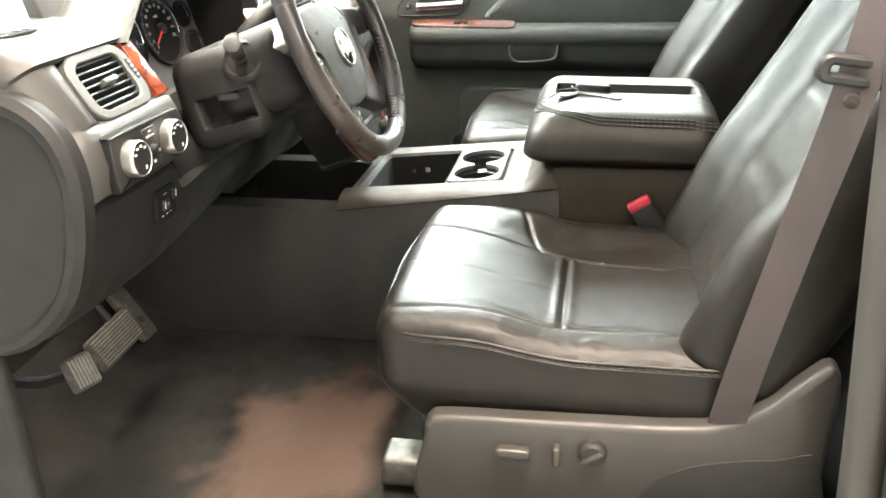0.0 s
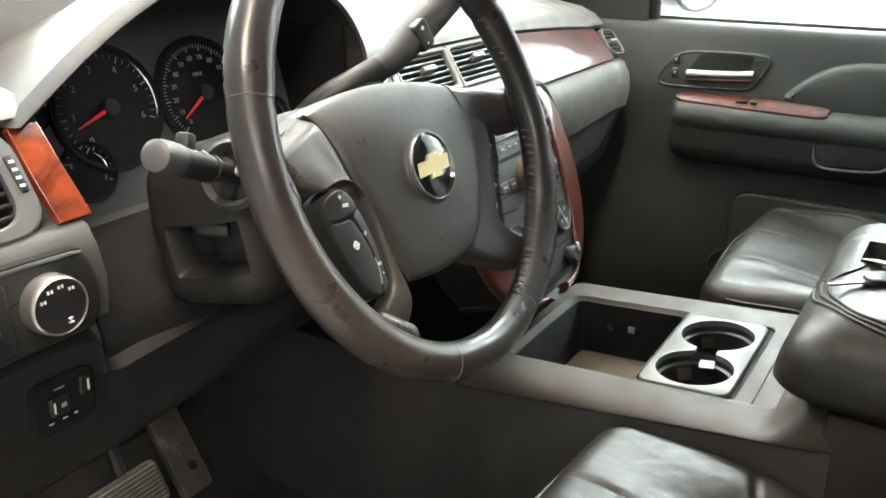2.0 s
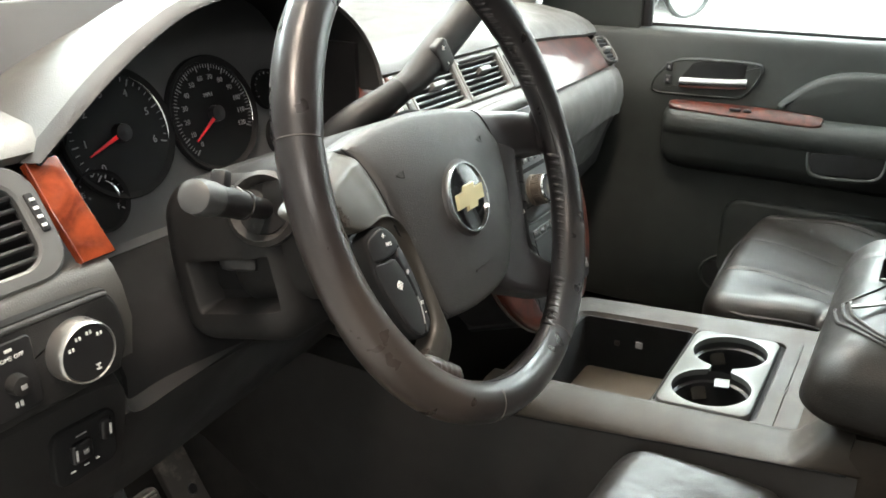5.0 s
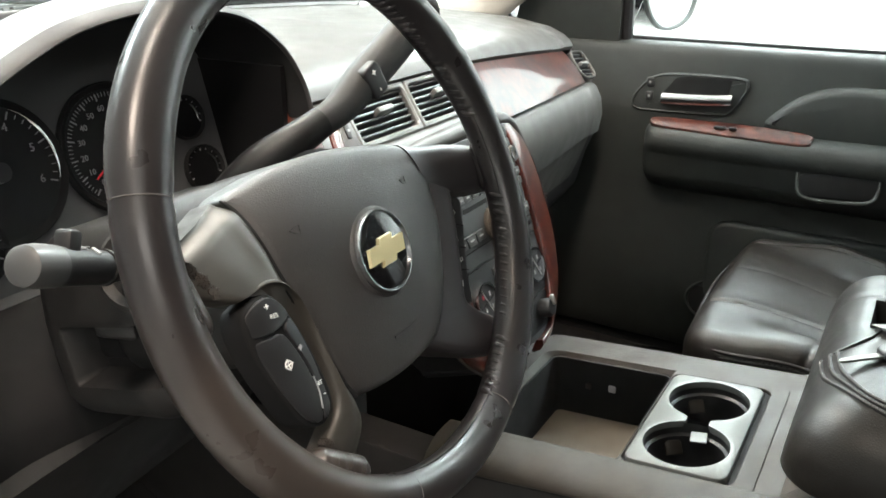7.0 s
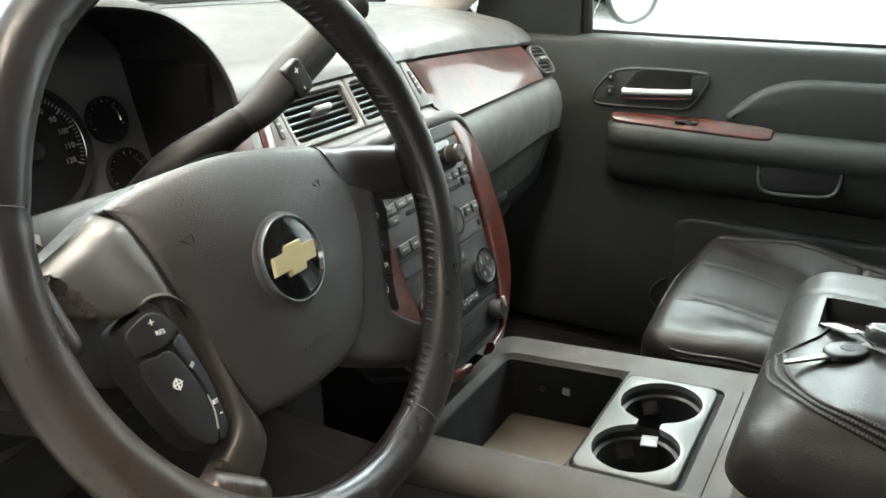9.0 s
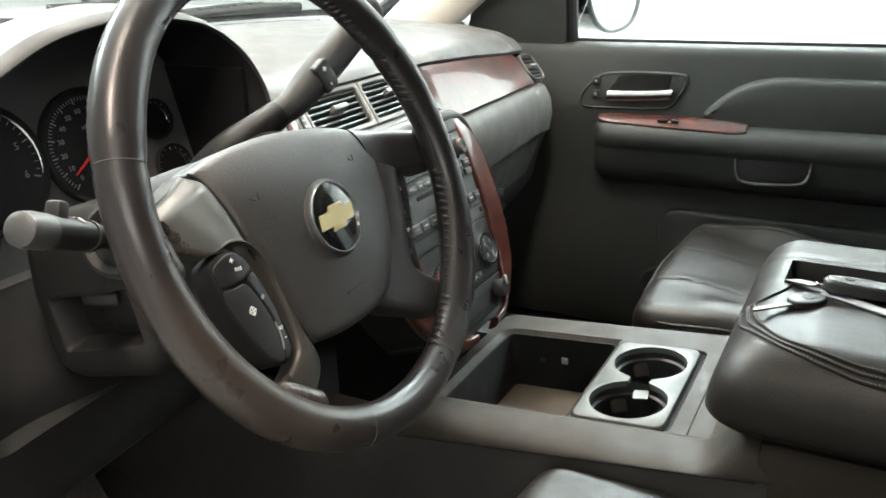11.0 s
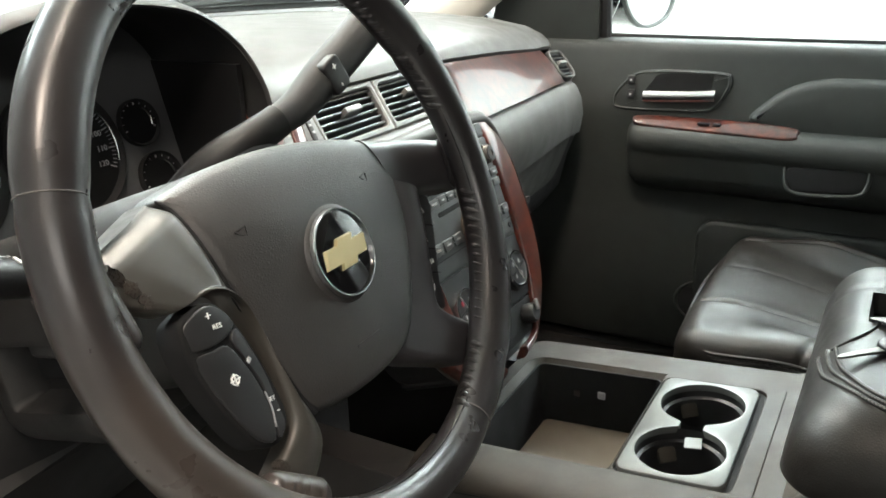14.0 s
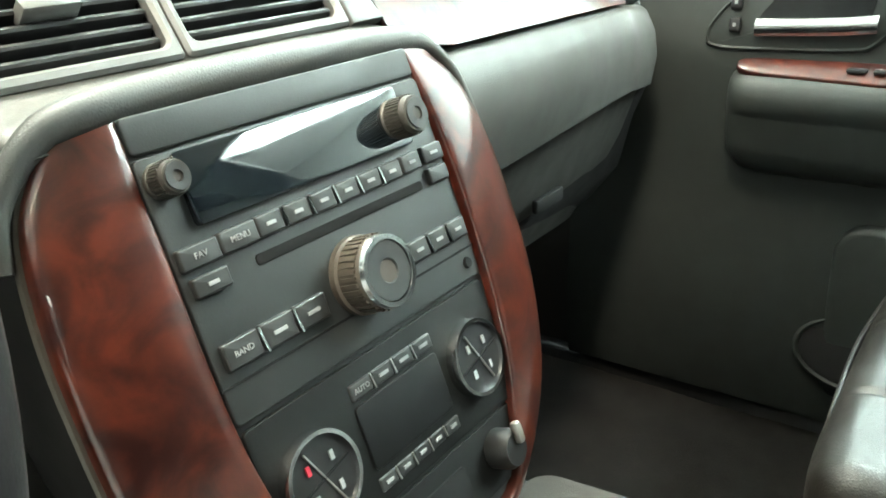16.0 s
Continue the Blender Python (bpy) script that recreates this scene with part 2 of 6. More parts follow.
def thing(name, label, category, group="", kind=""):
    return tagged(new(name), label, category, group, kind)


def moved(bm, m):
    bm.transform(m)
    return bm


def basis(o, u, v):
    """A pose with its x along u, its y along v and its z along their cross product."""
    u, v = Vector(u).normalized(), Vector(v)
    v = (v - u * v.dot(u)).normalized()
    w = u.cross(v)
    return Matrix(((u.x, v.x, w.x, o[0]), (u.y, v.y, w.y, o[1]), (u.z, v.z, w.z, o[2]), (0, 0, 0, 1)))


def box(sx, sy, sz, bevel=0.0, segs=2, m=None, at=(0, 0, 0)):
    bm = bmesh.new()
    bmesh.ops.create_cube(bm, size=1.0)
    for v in bm.verts:
        v.co = Vector((v.co.x * sx + at[0], v.co.y * sy + at[1], v.co.z * sz + at[2]))
    if bevel:
        bmesh.ops.bevel(bm, geom=list(bm.edges), offset=bevel, segments=segs, profile=0.5, affect="EDGES")
    return moved(bm, m) if m else bm


def cat(points, n):
    """A smooth open curve through the points, n steps between two of them."""
    p = [Vector(q) for q in points]
    p = [p[0] * 2 - p[1]] + p + [p[-1] * 2 - p[-2]]
    out = []
    for i in range(1, len(p) - 2):
        for k in range(n):
            t = k / n
            out.append(0.5 * (2 * p[i] + (p[i + 1] - p[i - 1]) * t + (2 * p[i - 1] - 5 * p[i] + 4 * p[i + 1] - p[i + 2]) * t * t
                              + (3 * p[i] - p[i - 1] - 3 * p[i + 1] + p[i + 2]) * t ** 3))
    return out + [p[-2]]


def skin(rows, closed=True, caps=True, bm=None):
    """A surface through rows of points, all of one length; closed: each row is a ring."""
    bm = bm or bmesh.new()
    vs = [[bm.verts.new(p) for p in row] for row in rows]
    n = len(rows[0])
    for a, b in zip(vs, vs[1:]):
        for i in range(n if closed else n - 1):
            bm.faces.new((a[i], a[(i + 1) % n], b[(i + 1) % n], b[i]))
    if closed and caps:
        bm.faces.new(vs[0])
        bm.faces.new(vs[-1])
    return bm


def thick(rows, depth, way=None):
    """A sheet through rows of points, made depth thick along its normals (or along way)."""
    bm = skin(rows, closed=False)
    bm.normal_update()
    if way is not None:
        top = {v: v.co.copy() for v in bm.verts}
        r = bmesh.ops.extrude_face_region(bm, geom=list(bm.faces))
        for v in r["geom"]:
            if isinstance(v, bmesh.types.BMVert):
                v.co += Vector(way) * depth
    else:
        bmesh.ops.solidify(bm, geom=list(bm.faces), thickness=depth)
    return bm


def tube(points, radius, sides=12, caps=True, flat=1.0, up=(0, 0, 1), bm=None):
    """A rod along points; radius is a number or one for each point."""
    pts = [Vector(p) for p in points]
    rows = []
    side = None
    for i, p in enumerate(pts):
        d = (pts[min(i + 1, len(pts) - 1)] - pts[max(i - 1, 0)]).normalized()
        if side is None:
            side = d.cross(Vector(up))
            side = d.cross(Vector((1, 0, 0))) if side.length < 1e-3 else side
        side = (side - d * side.dot(d)).normalized()
        other = d.cross(side)
        r = radius[i] if isinstance(radius, (list, tuple)) else radius
        rows.append([p + side * (r * math.cos(a)) + other * (r * flat * math.sin(a)) for a in [2 * math.pi * k / sides for k in range(sides)]])
    return skin(rows, True, caps, bm)


def lathe(profile, sides=32, m=None, bm=None, caps=True):
    """Turns (radius, height) points about z."""
    rows = [[Vector((r * math.cos(a), r * math.sin(a), h)) for a in [2 * math.pi * k / sides for k in range(sides)]] for r, h in profile]
    bm = skin(rows, True, caps, bm)
    return moved(bm, m) if m else bm


def rounded(w, h, r, n=5):
    """A rounded rectangle about the origin, as (x, y) points."""
    out = []
    for cx, cy, a0 in ((w / 2 - r, h / 2 - r, 0), (-w / 2 + r, h / 2 - r, 90), (-w / 2 + r, -h / 2 + r, 180), (w / 2 - r, -h / 2 + r, 270)):
        out += [(cx + r * math.cos(radians(a0 + 90 * k / n)), cy + r * math.sin(radians(a0 + 90 * k / n))) for k in range(n + 1)]
    return out


def smooth_loop(points, n=6):
    """A smooth closed outline through (x, y) points."""
    p = [Vector((x, y, 0)) for x, y in points]
    k, out = len(p), []
    for i in range(k):
        a, b, c, d = p[i - 1], p[i], p[(i + 1) % k], p[(i + 2) % k]
        for s in range(n):
            t = s / n
            q = 0.5 * (2 * b + (c - a) * t + (2 * a - 5 * b + 4 * c - d) * t * t + (3 * b - a - 3 * c + d) * t ** 3)
            out.append((q.x, q.y))
    return out


def inset(loop, d):
    """The outline moved inwards by d, for a loop that runs anticlockwise."""
    n, out = len(loop), []
    for i in range(n):
        a, c = Vector(loop[i - 1]), Vector(loop[(i + 1) % n])
        t = (c - a).normalized()
        out.append((loop[i][0] - t.y * d, loop[i][1] + t.x * d))
    return out


def ccw(loop):
    area = sum(loop[i - 1][0] * loop[i][1] - loop[i][0] * loop[i - 1][1] for i in range(len(loop)))
    return loop if area > 0 else loop[::-1]


def slab(loop, z0, z1, edge=0.002, m=None, dome=0.0):
    """A plate with the outline loop from z0 to z1, its upper edge rounded, with a slight dome."""
    cx, cy = sum(p[0] for p in loop) / len(loop), sum(p[1] for p in loop) / len(loop)
    rows = [[Vector((x, y, z0)) for x, y in loop], [Vector((x, y, z1 - edge)) for x, y in loop]]
    for k in (1, 2, 3):
        a = radians(30 * k)
        rows.append([Vector((x, y, z1 - edge + edge * math.sin(a))) for x, y in inset(loop, edge * (1 - math.cos(a)))])
    top = rows[-1]
    if dome:
        for s in (0.85, 0.65, 0.4, 0.15):
            rows.append([Vector((cx + (p.x - cx) * s, cy + (p.y - cy) * s, z1 + dome * (1 - s * s))) for p in top])
    bm = skin(rows, True, True)
    return moved(bm, m) if m else bm


def ring(outer, inner, z0, z1, edge=0.0015, m=None):
    """A frame between two outlines of the same number of points."""
    o2, i2 = inset(outer, edge), inset(inner, -edge)
    prof = [[(x, y, z0) for x, y in outer], [(x, y, z1 - edge) for x, y in outer], [(x, y, z1) for x, y in o2],
            [(x, y, z1) for x, y in i2], [(x, y, z1 - edge) for x, y in inner], [(x, y, z0) for x, y in inner]]
    bm = bmesh.new()
    vs = [[bm.verts.new(p) for p in row] for row in prof]
    n = len(outer)
    for k in range(6):
        a, b = vs[k], vs[(k + 1) % 6]
        for i in range(n):
            bm.faces.new((a[i], a[(i + 1) % n], b[(i + 1) % n], b[i]))
    return moved(bm, m) if m else bm


def lettering(text, size, m, mat, parent, depth=0.0003):
    """A word or number in the built-in font, as a thin raised print."""
    c = bpy.data.curves.new("print", "FONT")
    c.body, c.size, c.extrude, c.align_x, c.align_y, c.resolution_u = text, size, depth, "CENTER", "CENTER", 2
    tmp = bpy.data.objects.new("print", c)
    me = bpy.data.meshes.new_from_object(tmp)
    bpy.data.objects.remove(tmp)
    me.transform(m)
    me.materials.clear()
    me.materials.append(mat)
    ob = new("print", me)
    ob.parent = parent
    return ob


def bar(w, h, m, mat, parent, name="print"):
    return part(name, box(w, h, 0.0008, m=m), mat, parent)


def pillow(hx, hy, hz, r, cuts=14, fn=None, m=None):
    """A soft block with rounded edges; fn shifts each of its points."""
    bm = bmesh.new()
    bmesh.ops.create_cube(bm, size=2.0)
    bmesh.ops.subdivide_edges(bm, edges=list(bm.edges), cuts=cuts, use_grid_fill=True)
    h = Vector((hx, hy, hz))
    for v in bm.verts:
        p = Vector((v.co.x * hx, v.co.y * hy, v.co.z * hz))
        c = Vector([max(-(h[i] - r), min(h[i] - r, p[i])) for i in range(3)])
        d = p - c
        p = c + d.normalized() * r if d.length > 1e-9 else p
        v.co = Vector(fn(p)) if fn else p
    return moved(bm, m) if m else bm


def bell(x, w):
    return math.exp(-(x / w) ** 2)


def step(x, a, b):
    t = max(0.0, min(1.0, (x - a) / (b - a)))
    return t * t * (3 - 2 * t)


# ---- the showroom ----
GROUND = -0.56
finish(box(11, 17, 0.1, at=(0, -1.2, GROUND - 0.05)), "floor", GREY_FLOOR, label="pale grey smooth showroom floor")["kind"] = "structure"
# South and west walls are never in view; their grey holds back bounced light
for nm, sx, sy, x, y in (("wall_north", 11, 0.15, 0, 7.3), ("wall_south", 11, 0.15, 0, -9.7), ("wall_east", 0.15, 17, 5.5, -1.2), ("wall_west", 0.15, 17, -5.5, -1.2)):
    far_side = nm in ("wall_south", "wall_west")
    finish(box(sx, sy, 3.6, at=(x, y, GROUND + 1.8)), nm, GREY_WALL if far_side else WHITE_WALL, label="unseen wall, made grey to cut fill light" if far_side else "plain white showroom wall")["kind"] = "structure"
finish(box(11, 17, 0.12, at=(0, -1.2, GROUND + 3.66)), "ceiling", WHITE_WALL, label="plain white showroom ceiling")["kind"] = "structure"

# ---- the vehicle's shell ----
shell = thing("vehicle_shell", "cab of a pickup truck with open driver doorway", "vehicle")
# floor pan, firewall, tunnel
part("floor_pan", box(1.72, 2.6, 0.06, at=(0, -0.42, 0.02)), BLACK, shell)
part("firewall", skin([[(x, y, z) for y, z in ((0.60, 0.05), (0.86, 0.34), (0.95, 0.62), (0.98, 0.62), (0.98, 0.0), (0.60, 0.0))] for x in (-0.86, 0.86)]), CARPET, shell, "dark carpeted firewall")
carp = []
for i in range(41):
    x = -0.83 + i * 1.66 / 40
    row = []
    for k in range(60):
        y = -1.5 + k * 2.15 / 59
        z = 0.058 + 0.004 * noise.noise(Vector((x * 9, y * 9, 0))) + 0.09 * step(y, 0.45, 0.68)
        row.append((x, y, z))
    carp.append(row)
part("carpet", thick(carp, 0.008, (0, 0, -1)), CARPET, shell, "dark worn cabin carpet with a painted patch of warm light")
# sills
for s in (-1, 1):
    part("sill", box(0.09, 2.2, 0.10, 0.015, 3, at=(s * 0.845, -0.3, 0.03)), BLACK, shell)
# roof with headliner
roof = [[(x, y, 1.40 - 0.08 * (abs(x) / 0.64) ** 3 - 0.09 * step(y, -0.5, 0.0)) for y in [-1.7 + k * 1.66 / 20 for k in range(21)]] for x in [-0.66 + i * 1.32 / 20 for i in range(21)]]
part("headliner", thick(roof, 0.02, (0, 0, -1)), HEADLINER, shell)
part("roof_panel", thick([[(x, y, z + 0.012) for x, y, z in row] for row in roof], 0.02, (0, 0, 1)), BODY_WHITE, shell)
# A pillars: from the dash corner up and back to the roof
for s in (-1, 1):
    line = cat([(s * 0.785, 0.66, 0.70), (s * 0.772, 0.555, 0.785), (s * 0.755, 0.43, 0.87), (s * 0.725, 0.24, 1.01), (s * 0.69, 0.07, 1.15), (s * 0.63, -0.10, 1.31)], 8)
    part("a_pillar_trim", tube(line, [0.072 - 0.016 * step(k, 0, 20) for k in range(len(line))], 16, True, 0.5, (1, 0, 0)), PILLAR, shell, "pale beige windscreen pillar trim")
    line2 = cat([(s * 0.86, 0.80, 0.72), (s * 0.83, 0.54, 0.87), (s * 0.785, 0.27, 1.05), (s * 0.735, 0.08, 1.19), (s * 0.67, -0.09, 1.345)], 8)
    part("a_pillar_body", tube(line2, 0.035, 10), BODY_PAINT, shell)
    part("b_pillar", tube(cat([(s * 0.85, -0.80, 0.04), (s * 0.86, -0.79, 0.5), (s * 0.83, -0.78, 0.8), (s * 0.66, -0.76, 1.36)], 6), 0.075, 12, True, 0.6, (1, 0, 0)), BODY_PAINT, shell, "black painted pillar behind the doorway")
# weatherstrip of the driver's doorway and the trim behind the seat
part("b_pillar_trim", tube(cat([(-0.800, -0.715, 0.06), (-0.800, -0.705, 0.3), (-0.795, -0.685, 0.6), (-0.772, -0.67, 0.9), (-0.64, -0.66, 1.34)], 8), 0.026, 12, True, 0.8, (1, 0, 0)), SHIELD, shell, "dark grey pillar trim beside the belt")
part("door_seal", tube(cat([(-0.835, -0.735, 0.06), (-0.838, -0.725, 0.3), (-0.832, -0.705, 0.6), (-0.80, -0.69, 0.9)], 8), 0.011, 8), BLACK, shell)
part("door_striker", tube([(-0.88, -0.75, 0.30), (-0.905, -0.75, 0.30), (-0.905, -0.79, 0.30), (-0.88, -0.79, 0.30)], 0.006, 8), CHROME, shell, "chrome striker loop")
part("striker_plate", box(0.006, 0.06, 0.05, 0.002, at=(-0.898, -0.775, 0.30)), SATIN, shell)
# rear of the cab
part("rear_panel", box(1.7, 0.08, 1.15, 0.03, 3, at=(0, -1.75, 0.58)), PAD_DARK, shell)
for s in (-1, 1):
    part("rear_side_panel", box(0.06, 0.85, 0.66, 0.02, 2, at=(s * 0.85, -1.30, 0.38)), DOOR_VINYL, shell)
# Unseen dark panes, added to keep light out of the rear cab
TINT = glass_material("fill_blocking_glass", (0.10, 0.11, 0.105))
for s in (-1, 1):
    part("rear_side_glass", thick([[(s * (0.85 - 0.19 * t), y, 0.70 + 0.62 * t) for t in (0, 0.5, 1)] for y in (-0.83, -1.3, -1.72)], 0.005, (s, 0, 0.2)), TINT, shell, "unseen rear side pane, darkened to block fill light")
part("rear_glass", thick([[(x, -1.75 + 0.05 * t, 1.15 + 0.25 * t) for t in (0, 0.5, 1)] for x in (-0.66, 0.0, 0.66)], 0.005, (0, -1, 0.2)), TINT, shell, "unseen rear pane, darkened to block fill light")
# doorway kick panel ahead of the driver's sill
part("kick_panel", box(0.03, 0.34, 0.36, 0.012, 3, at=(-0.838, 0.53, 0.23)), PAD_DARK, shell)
part("kick_panel", box(0.03, 0.34, 0.36, 0.012, 3, at=(0.838, 0.53, 0.23)), CONSOLE_SIDE, shell)
part("hinge_pillar", box(0.07, 0.42, 0.72, 0.02, 3, at=(-0.875, 0.74, 0.40)), BODY_PAINT, shell)
part("hinge_pillar", box(0.07, 0.42, 0.72, 0.02, 3, at=(0.885, 0.74, 0.40)), BODY_PAINT, shell)
# cowl, wipers, bonnet
part("cowl", box(1.6, 0.20, 0.02, 0.006, 2, at=(0, 1.04, 0.79)), MATT_BLACK, shell, "black slotted plastic cowl")
for i in range(26):
    part("cowl_slot", box(0.04, 0.012, 0.006, at=(-0.72 + i * 0.058, 1.03, 0.802)), BLACK, shell)
hood_rows = [[(x, y, 0.83 - 0.04 * (abs(x) / 0.8) ** 2 - 0.10 * step(y, 1.2, 2.4)) for y in [1.13 + k * 0.13 for k in range(10)]] for x in [-0.84 + i * 0.14 for i in range(13)]]
part("bonnet", thick(hood_rows, 0.02, (0, 0, -1)), BODY_WHITE, shell, "white painted bonnet")
for x0 in (-0.55, 0.15):
    wiper = part("wiper", tube(cat([(x0 + 0.62, 0.98, 0.815), (x0 + 0.3, 0.95, 0.84), (x0, 0.93, 0.845)], 6), 0.008, 8), MATT_BLACK, shell, "black wiper arm resting on the glass")
    part("blade", tube([(x0 + 0.42, 0.93, 0.832), (x0 - 0.1, 0.90, 0.842)], 0.006, 6), MATT_BLACK, wiper)
# windscreen
glass_rows = [[(x * (0.80 - 0.17 * t) / 0.8, 0.90 - 0.92 * t - 0.10 * (x / 0.8) ** 2, 0.79 + 0.535 * t - 0.02 * (x / 0.8) ** 2) for t in [k / 10 for k in range(11)]] for x in [-0.8 + i * 0.1 for i in range(17)]]
ws = part("windscreen", thick(glass_rows, 0.004, (0, 0, 1)), GLASS, shell, "clear windscreen")
ws.visible_shadow = False
band_rows = [[(x, 0.905 - 0.10 * (x / 0.8) ** 2 - 0.012 * k, 0.794 + 0.005 * k - 0.02 * (x / 0.8) ** 2) for k in range(3)] for x in [-0.78 + i * 0.12 for i in range(14)]]
part("windscreen_border", thick(band_rows, 0.003, (0, 0, 1)), BLACK, shell)

# ---- dashboard ----
dash = thing("dashboard", "dark vinyl dashboard with satin bezels and burl wood trim", "dashboard")


def dash_body(name, stations, mat, label="", sunk=None):
    """A closed body through outlines (y, z) that stand at their x; sunk: how deep the band behind vents and wood lies, by x."""
    xs = sorted(stations)
    if sunk:
        made = {}
        for x in xs:
            p, d = stations[x], 0.045 if sunk[0] < x < sunk[1] else 0.0
            a, b = p[8], p[9]
            made[x] = p[:9] + [(a[0] * 0.94 + b[0] * 0.06 + d, a[1] * 0.94 + b[1] * 0.06), (a[0] * 0.06 + b[0] * 0.94 + d, a[1] * 0.06 + b[1] * 0.94)] + p[9:]
        stations = made
    count = len(stations[xs[0]])
    lines = [cat([(x, *stations[x][i]) for x in xs], 6) for i in range(count)]
    rows = [[lines[i][k] for i in range(count)] for k in range(len(lines[0]))]
    return part(name, skin(rows, True, True), mat, dash, label, 32)


CENTRE = [(0.88, 0.60), (0.88, 0.795), (0.62, 0.80), (0.40, 0.795), (0.30, 0.787), (0.264, 0.776), (0.252, 0.764), (0.247, 0.756), (0.252, 0.750),
          (0.2205, 0.698), (0.212, 0.6935), (0.198, 0.691), (0.182, 0.687), (0.172, 0.679), (0.179, 0.669), (0.30, 0.45), (0.36, 0.36), (0.88, 0.36)]
RIGHT = [(0.88, 0.60), (0.88, 0.785), (0.62, 0.792), (0.41, 0.787), (0.322, 0.778), (0.288, 0.767), (0.274, 0.755), (0.270, 0.747), (0.275, 0.741),
         (0.216, 0.664), (0.208, 0.658), (0.197, 0.635), (0.194, 0.60), (0.206, 0.560), (0.230, 0.552), (0.275, 0.46), (0.35, 0.36), (0.88, 0.36)]
FAR = [(0.88, 0.60), (0.88, 0.77), (0.62, 0.777), (0.43, 0.765), (0.355, 0.752), (0.322, 0.738), (0.307, 0.725), (0.303, 0.716), (0.307, 0.710),
       (0.258, 0.650), (0.250, 0.645), (0.238, 0.622), (0.234, 0.592), (0.240, 0.556), (0.258, 0.548), (0.29, 0.46), (0.35, 0.36), (0.88, 0.36)]


def shifted(prof, dy, dz=0.0):
    return [(min(y + dy, 0.88), z + dz) for y, z in prof]


def blend(a, b, t):
    return [(p[0] * (1 - t) + q[0] * t, p[1] * (1 - t) + q[1] * t) for p, q in zip(a, b)]


EDGE = CENTRE[:10] + [(0.232, 0.694), (0.262, 0.686), (0.29, 0.675), (0.315, 0.66), (0.33, 0.64), (0.36, 0.55), (0.40, 0.46), (0.88, 0.46)]
dash_body("dash_pad", {-0.225: EDGE, -0.185: EDGE, -0.155: blend(EDGE, CENTRE, 0.25), -0.130: blend(EDGE, CENTRE, 0.92), -0.10: CENTRE, 0.0: CENTRE, 0.10: CENTRE, 0.15: blend(CENTRE, RIGHT, 0.12), 0.19: blend(CENTRE, RIGHT, 0.8), 0.23: RIGHT,
                       0.42: blend(RIGHT, FAR, 0.45), 0.60: FAR, 0.64: shifted(FAR, 0.001, -0.001), 0.695: shifted(FAR, 0.008, -0.006), 0.707: shifted(FAR, 0.013, -0.008), 0.722: shifted(FAR, 0.022, -0.010), 0.745: shifted(FAR, 0.06, -0.02), 0.757: shifted(FAR, 0.11, -0.03)}, PAD, "dark vinyl dash pad", (-0.24, 0.70))
LEFT = [(0.88, 0.60), (0.88, 0.795), (0.62, 0.80), (0.42, 0.797), (0.31, 0.790), (0.268, 0.782), (0.250, 0.774), (0.243, 0.768), (0.246, 0.762),
        (0.204, 0.690), (0.196, 0.685), (0.188, 0.670), (0.182, 0.645), (0.188, 0.612), (0.205, 0.604), (0.27, 0.55), (0.40, 0.50), (0.88, 0.50)]
dash_body("dash_pad", {-0.832: shifted(LEFT, 0.05, -0.03), -0.822: shifted(LEFT, 0.018, -0.012), -0.80: shifted(LEFT, 0.004, -0.002), -0.763: LEFT, -0.753: LEFT, -0.70: LEFT, -0.64: LEFT, -0.602: LEFT}, PAD, "vinyl dash pad over the side vent", (-0.758, -0.55))
# seam line of the glove box and its lid
gl = [[(x, y, z) for y, z in ((0.266, 0.543), (0.284, 0.50), (0.302, 0.43), (0.345, 0.375))] for x in [0.20 + k * 0.053 for k in range(11)]]
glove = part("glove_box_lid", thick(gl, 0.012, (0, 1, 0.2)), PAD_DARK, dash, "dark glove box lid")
part("glove_latch", box(0.06, 0.008, 0.016, 0.003, 2, at=(0.48, 0.272, 0.462)), PAD_DARK, glove)

# cluster hood: an arch with a lip, its roof running forward into the pad
ARCH = cat([(-0.622, 0.232, 0.762), (-0.592, 0.238, 0.779), (-0.54, 0.250, 0.806), (-0.48, 0.262, 0.832), (-0.42, 0.268, 0.852), (-0.345, 0.266, 0.861),
            (-0.266, 0.254, 0.851), (-0.228, 0.238, 0.822), (-0.214, 0.223, 0.785), (-0.213, 0.214, 0.752)], 6)
rows = []
mid = Vector((-0.42, 0, 0.76))
for p in ARCH:
    out = Vector((p.x - mid.x, 0, (p.z - mid.z) * 1.6)).normalized()
    top = 0.795
    f = [p - out * 0.003 + Vector((0, 0.004, 0)), p - out * 0.001, p + out * 0.004 + Vector((0, 0.006, 0)), p + out * 0.009 + Vector((0, 0.022, 0)),
         p + out * 0.014 + Vector((0, 0.06, 0.0)), Vector((p.x + out.x * 0.016, 0.36, p.z + 0.004 if p.z < top else top + (p.z - top) * 0.86 + 0.004)),
         Vector((p.x + out.x * 0.018, 0.43, min(p.z, top) + max(p.z - top, 0) * 0.55)), Vector((p.x + out.x * 0.02, 0.52, min(p.z, top) + max(p.z - top, 0) * 0.18)),
         Vector((p.x + out.x * 0.02, 0.60, 0.785 if p.z >= top else p.z))]
    rows.append(cat([(v.x, v.y, v.z) for v in f], 3))
part("cluster_hood", skin([r[8:] for r in rows], closed=False), PAD, dash, "curved vinyl hood over the gauges", 50)
part("hood_lip", skin([r[:9] for r in rows], closed=False), PAD_DARK, dash, "dark rounded hood lip", 50)
part("cluster_cheek", box(0.006, 0.12, 0.13, m=Matrix.Translation((-0.5975, 0.322, 0.690))), CLUSTER, dash)
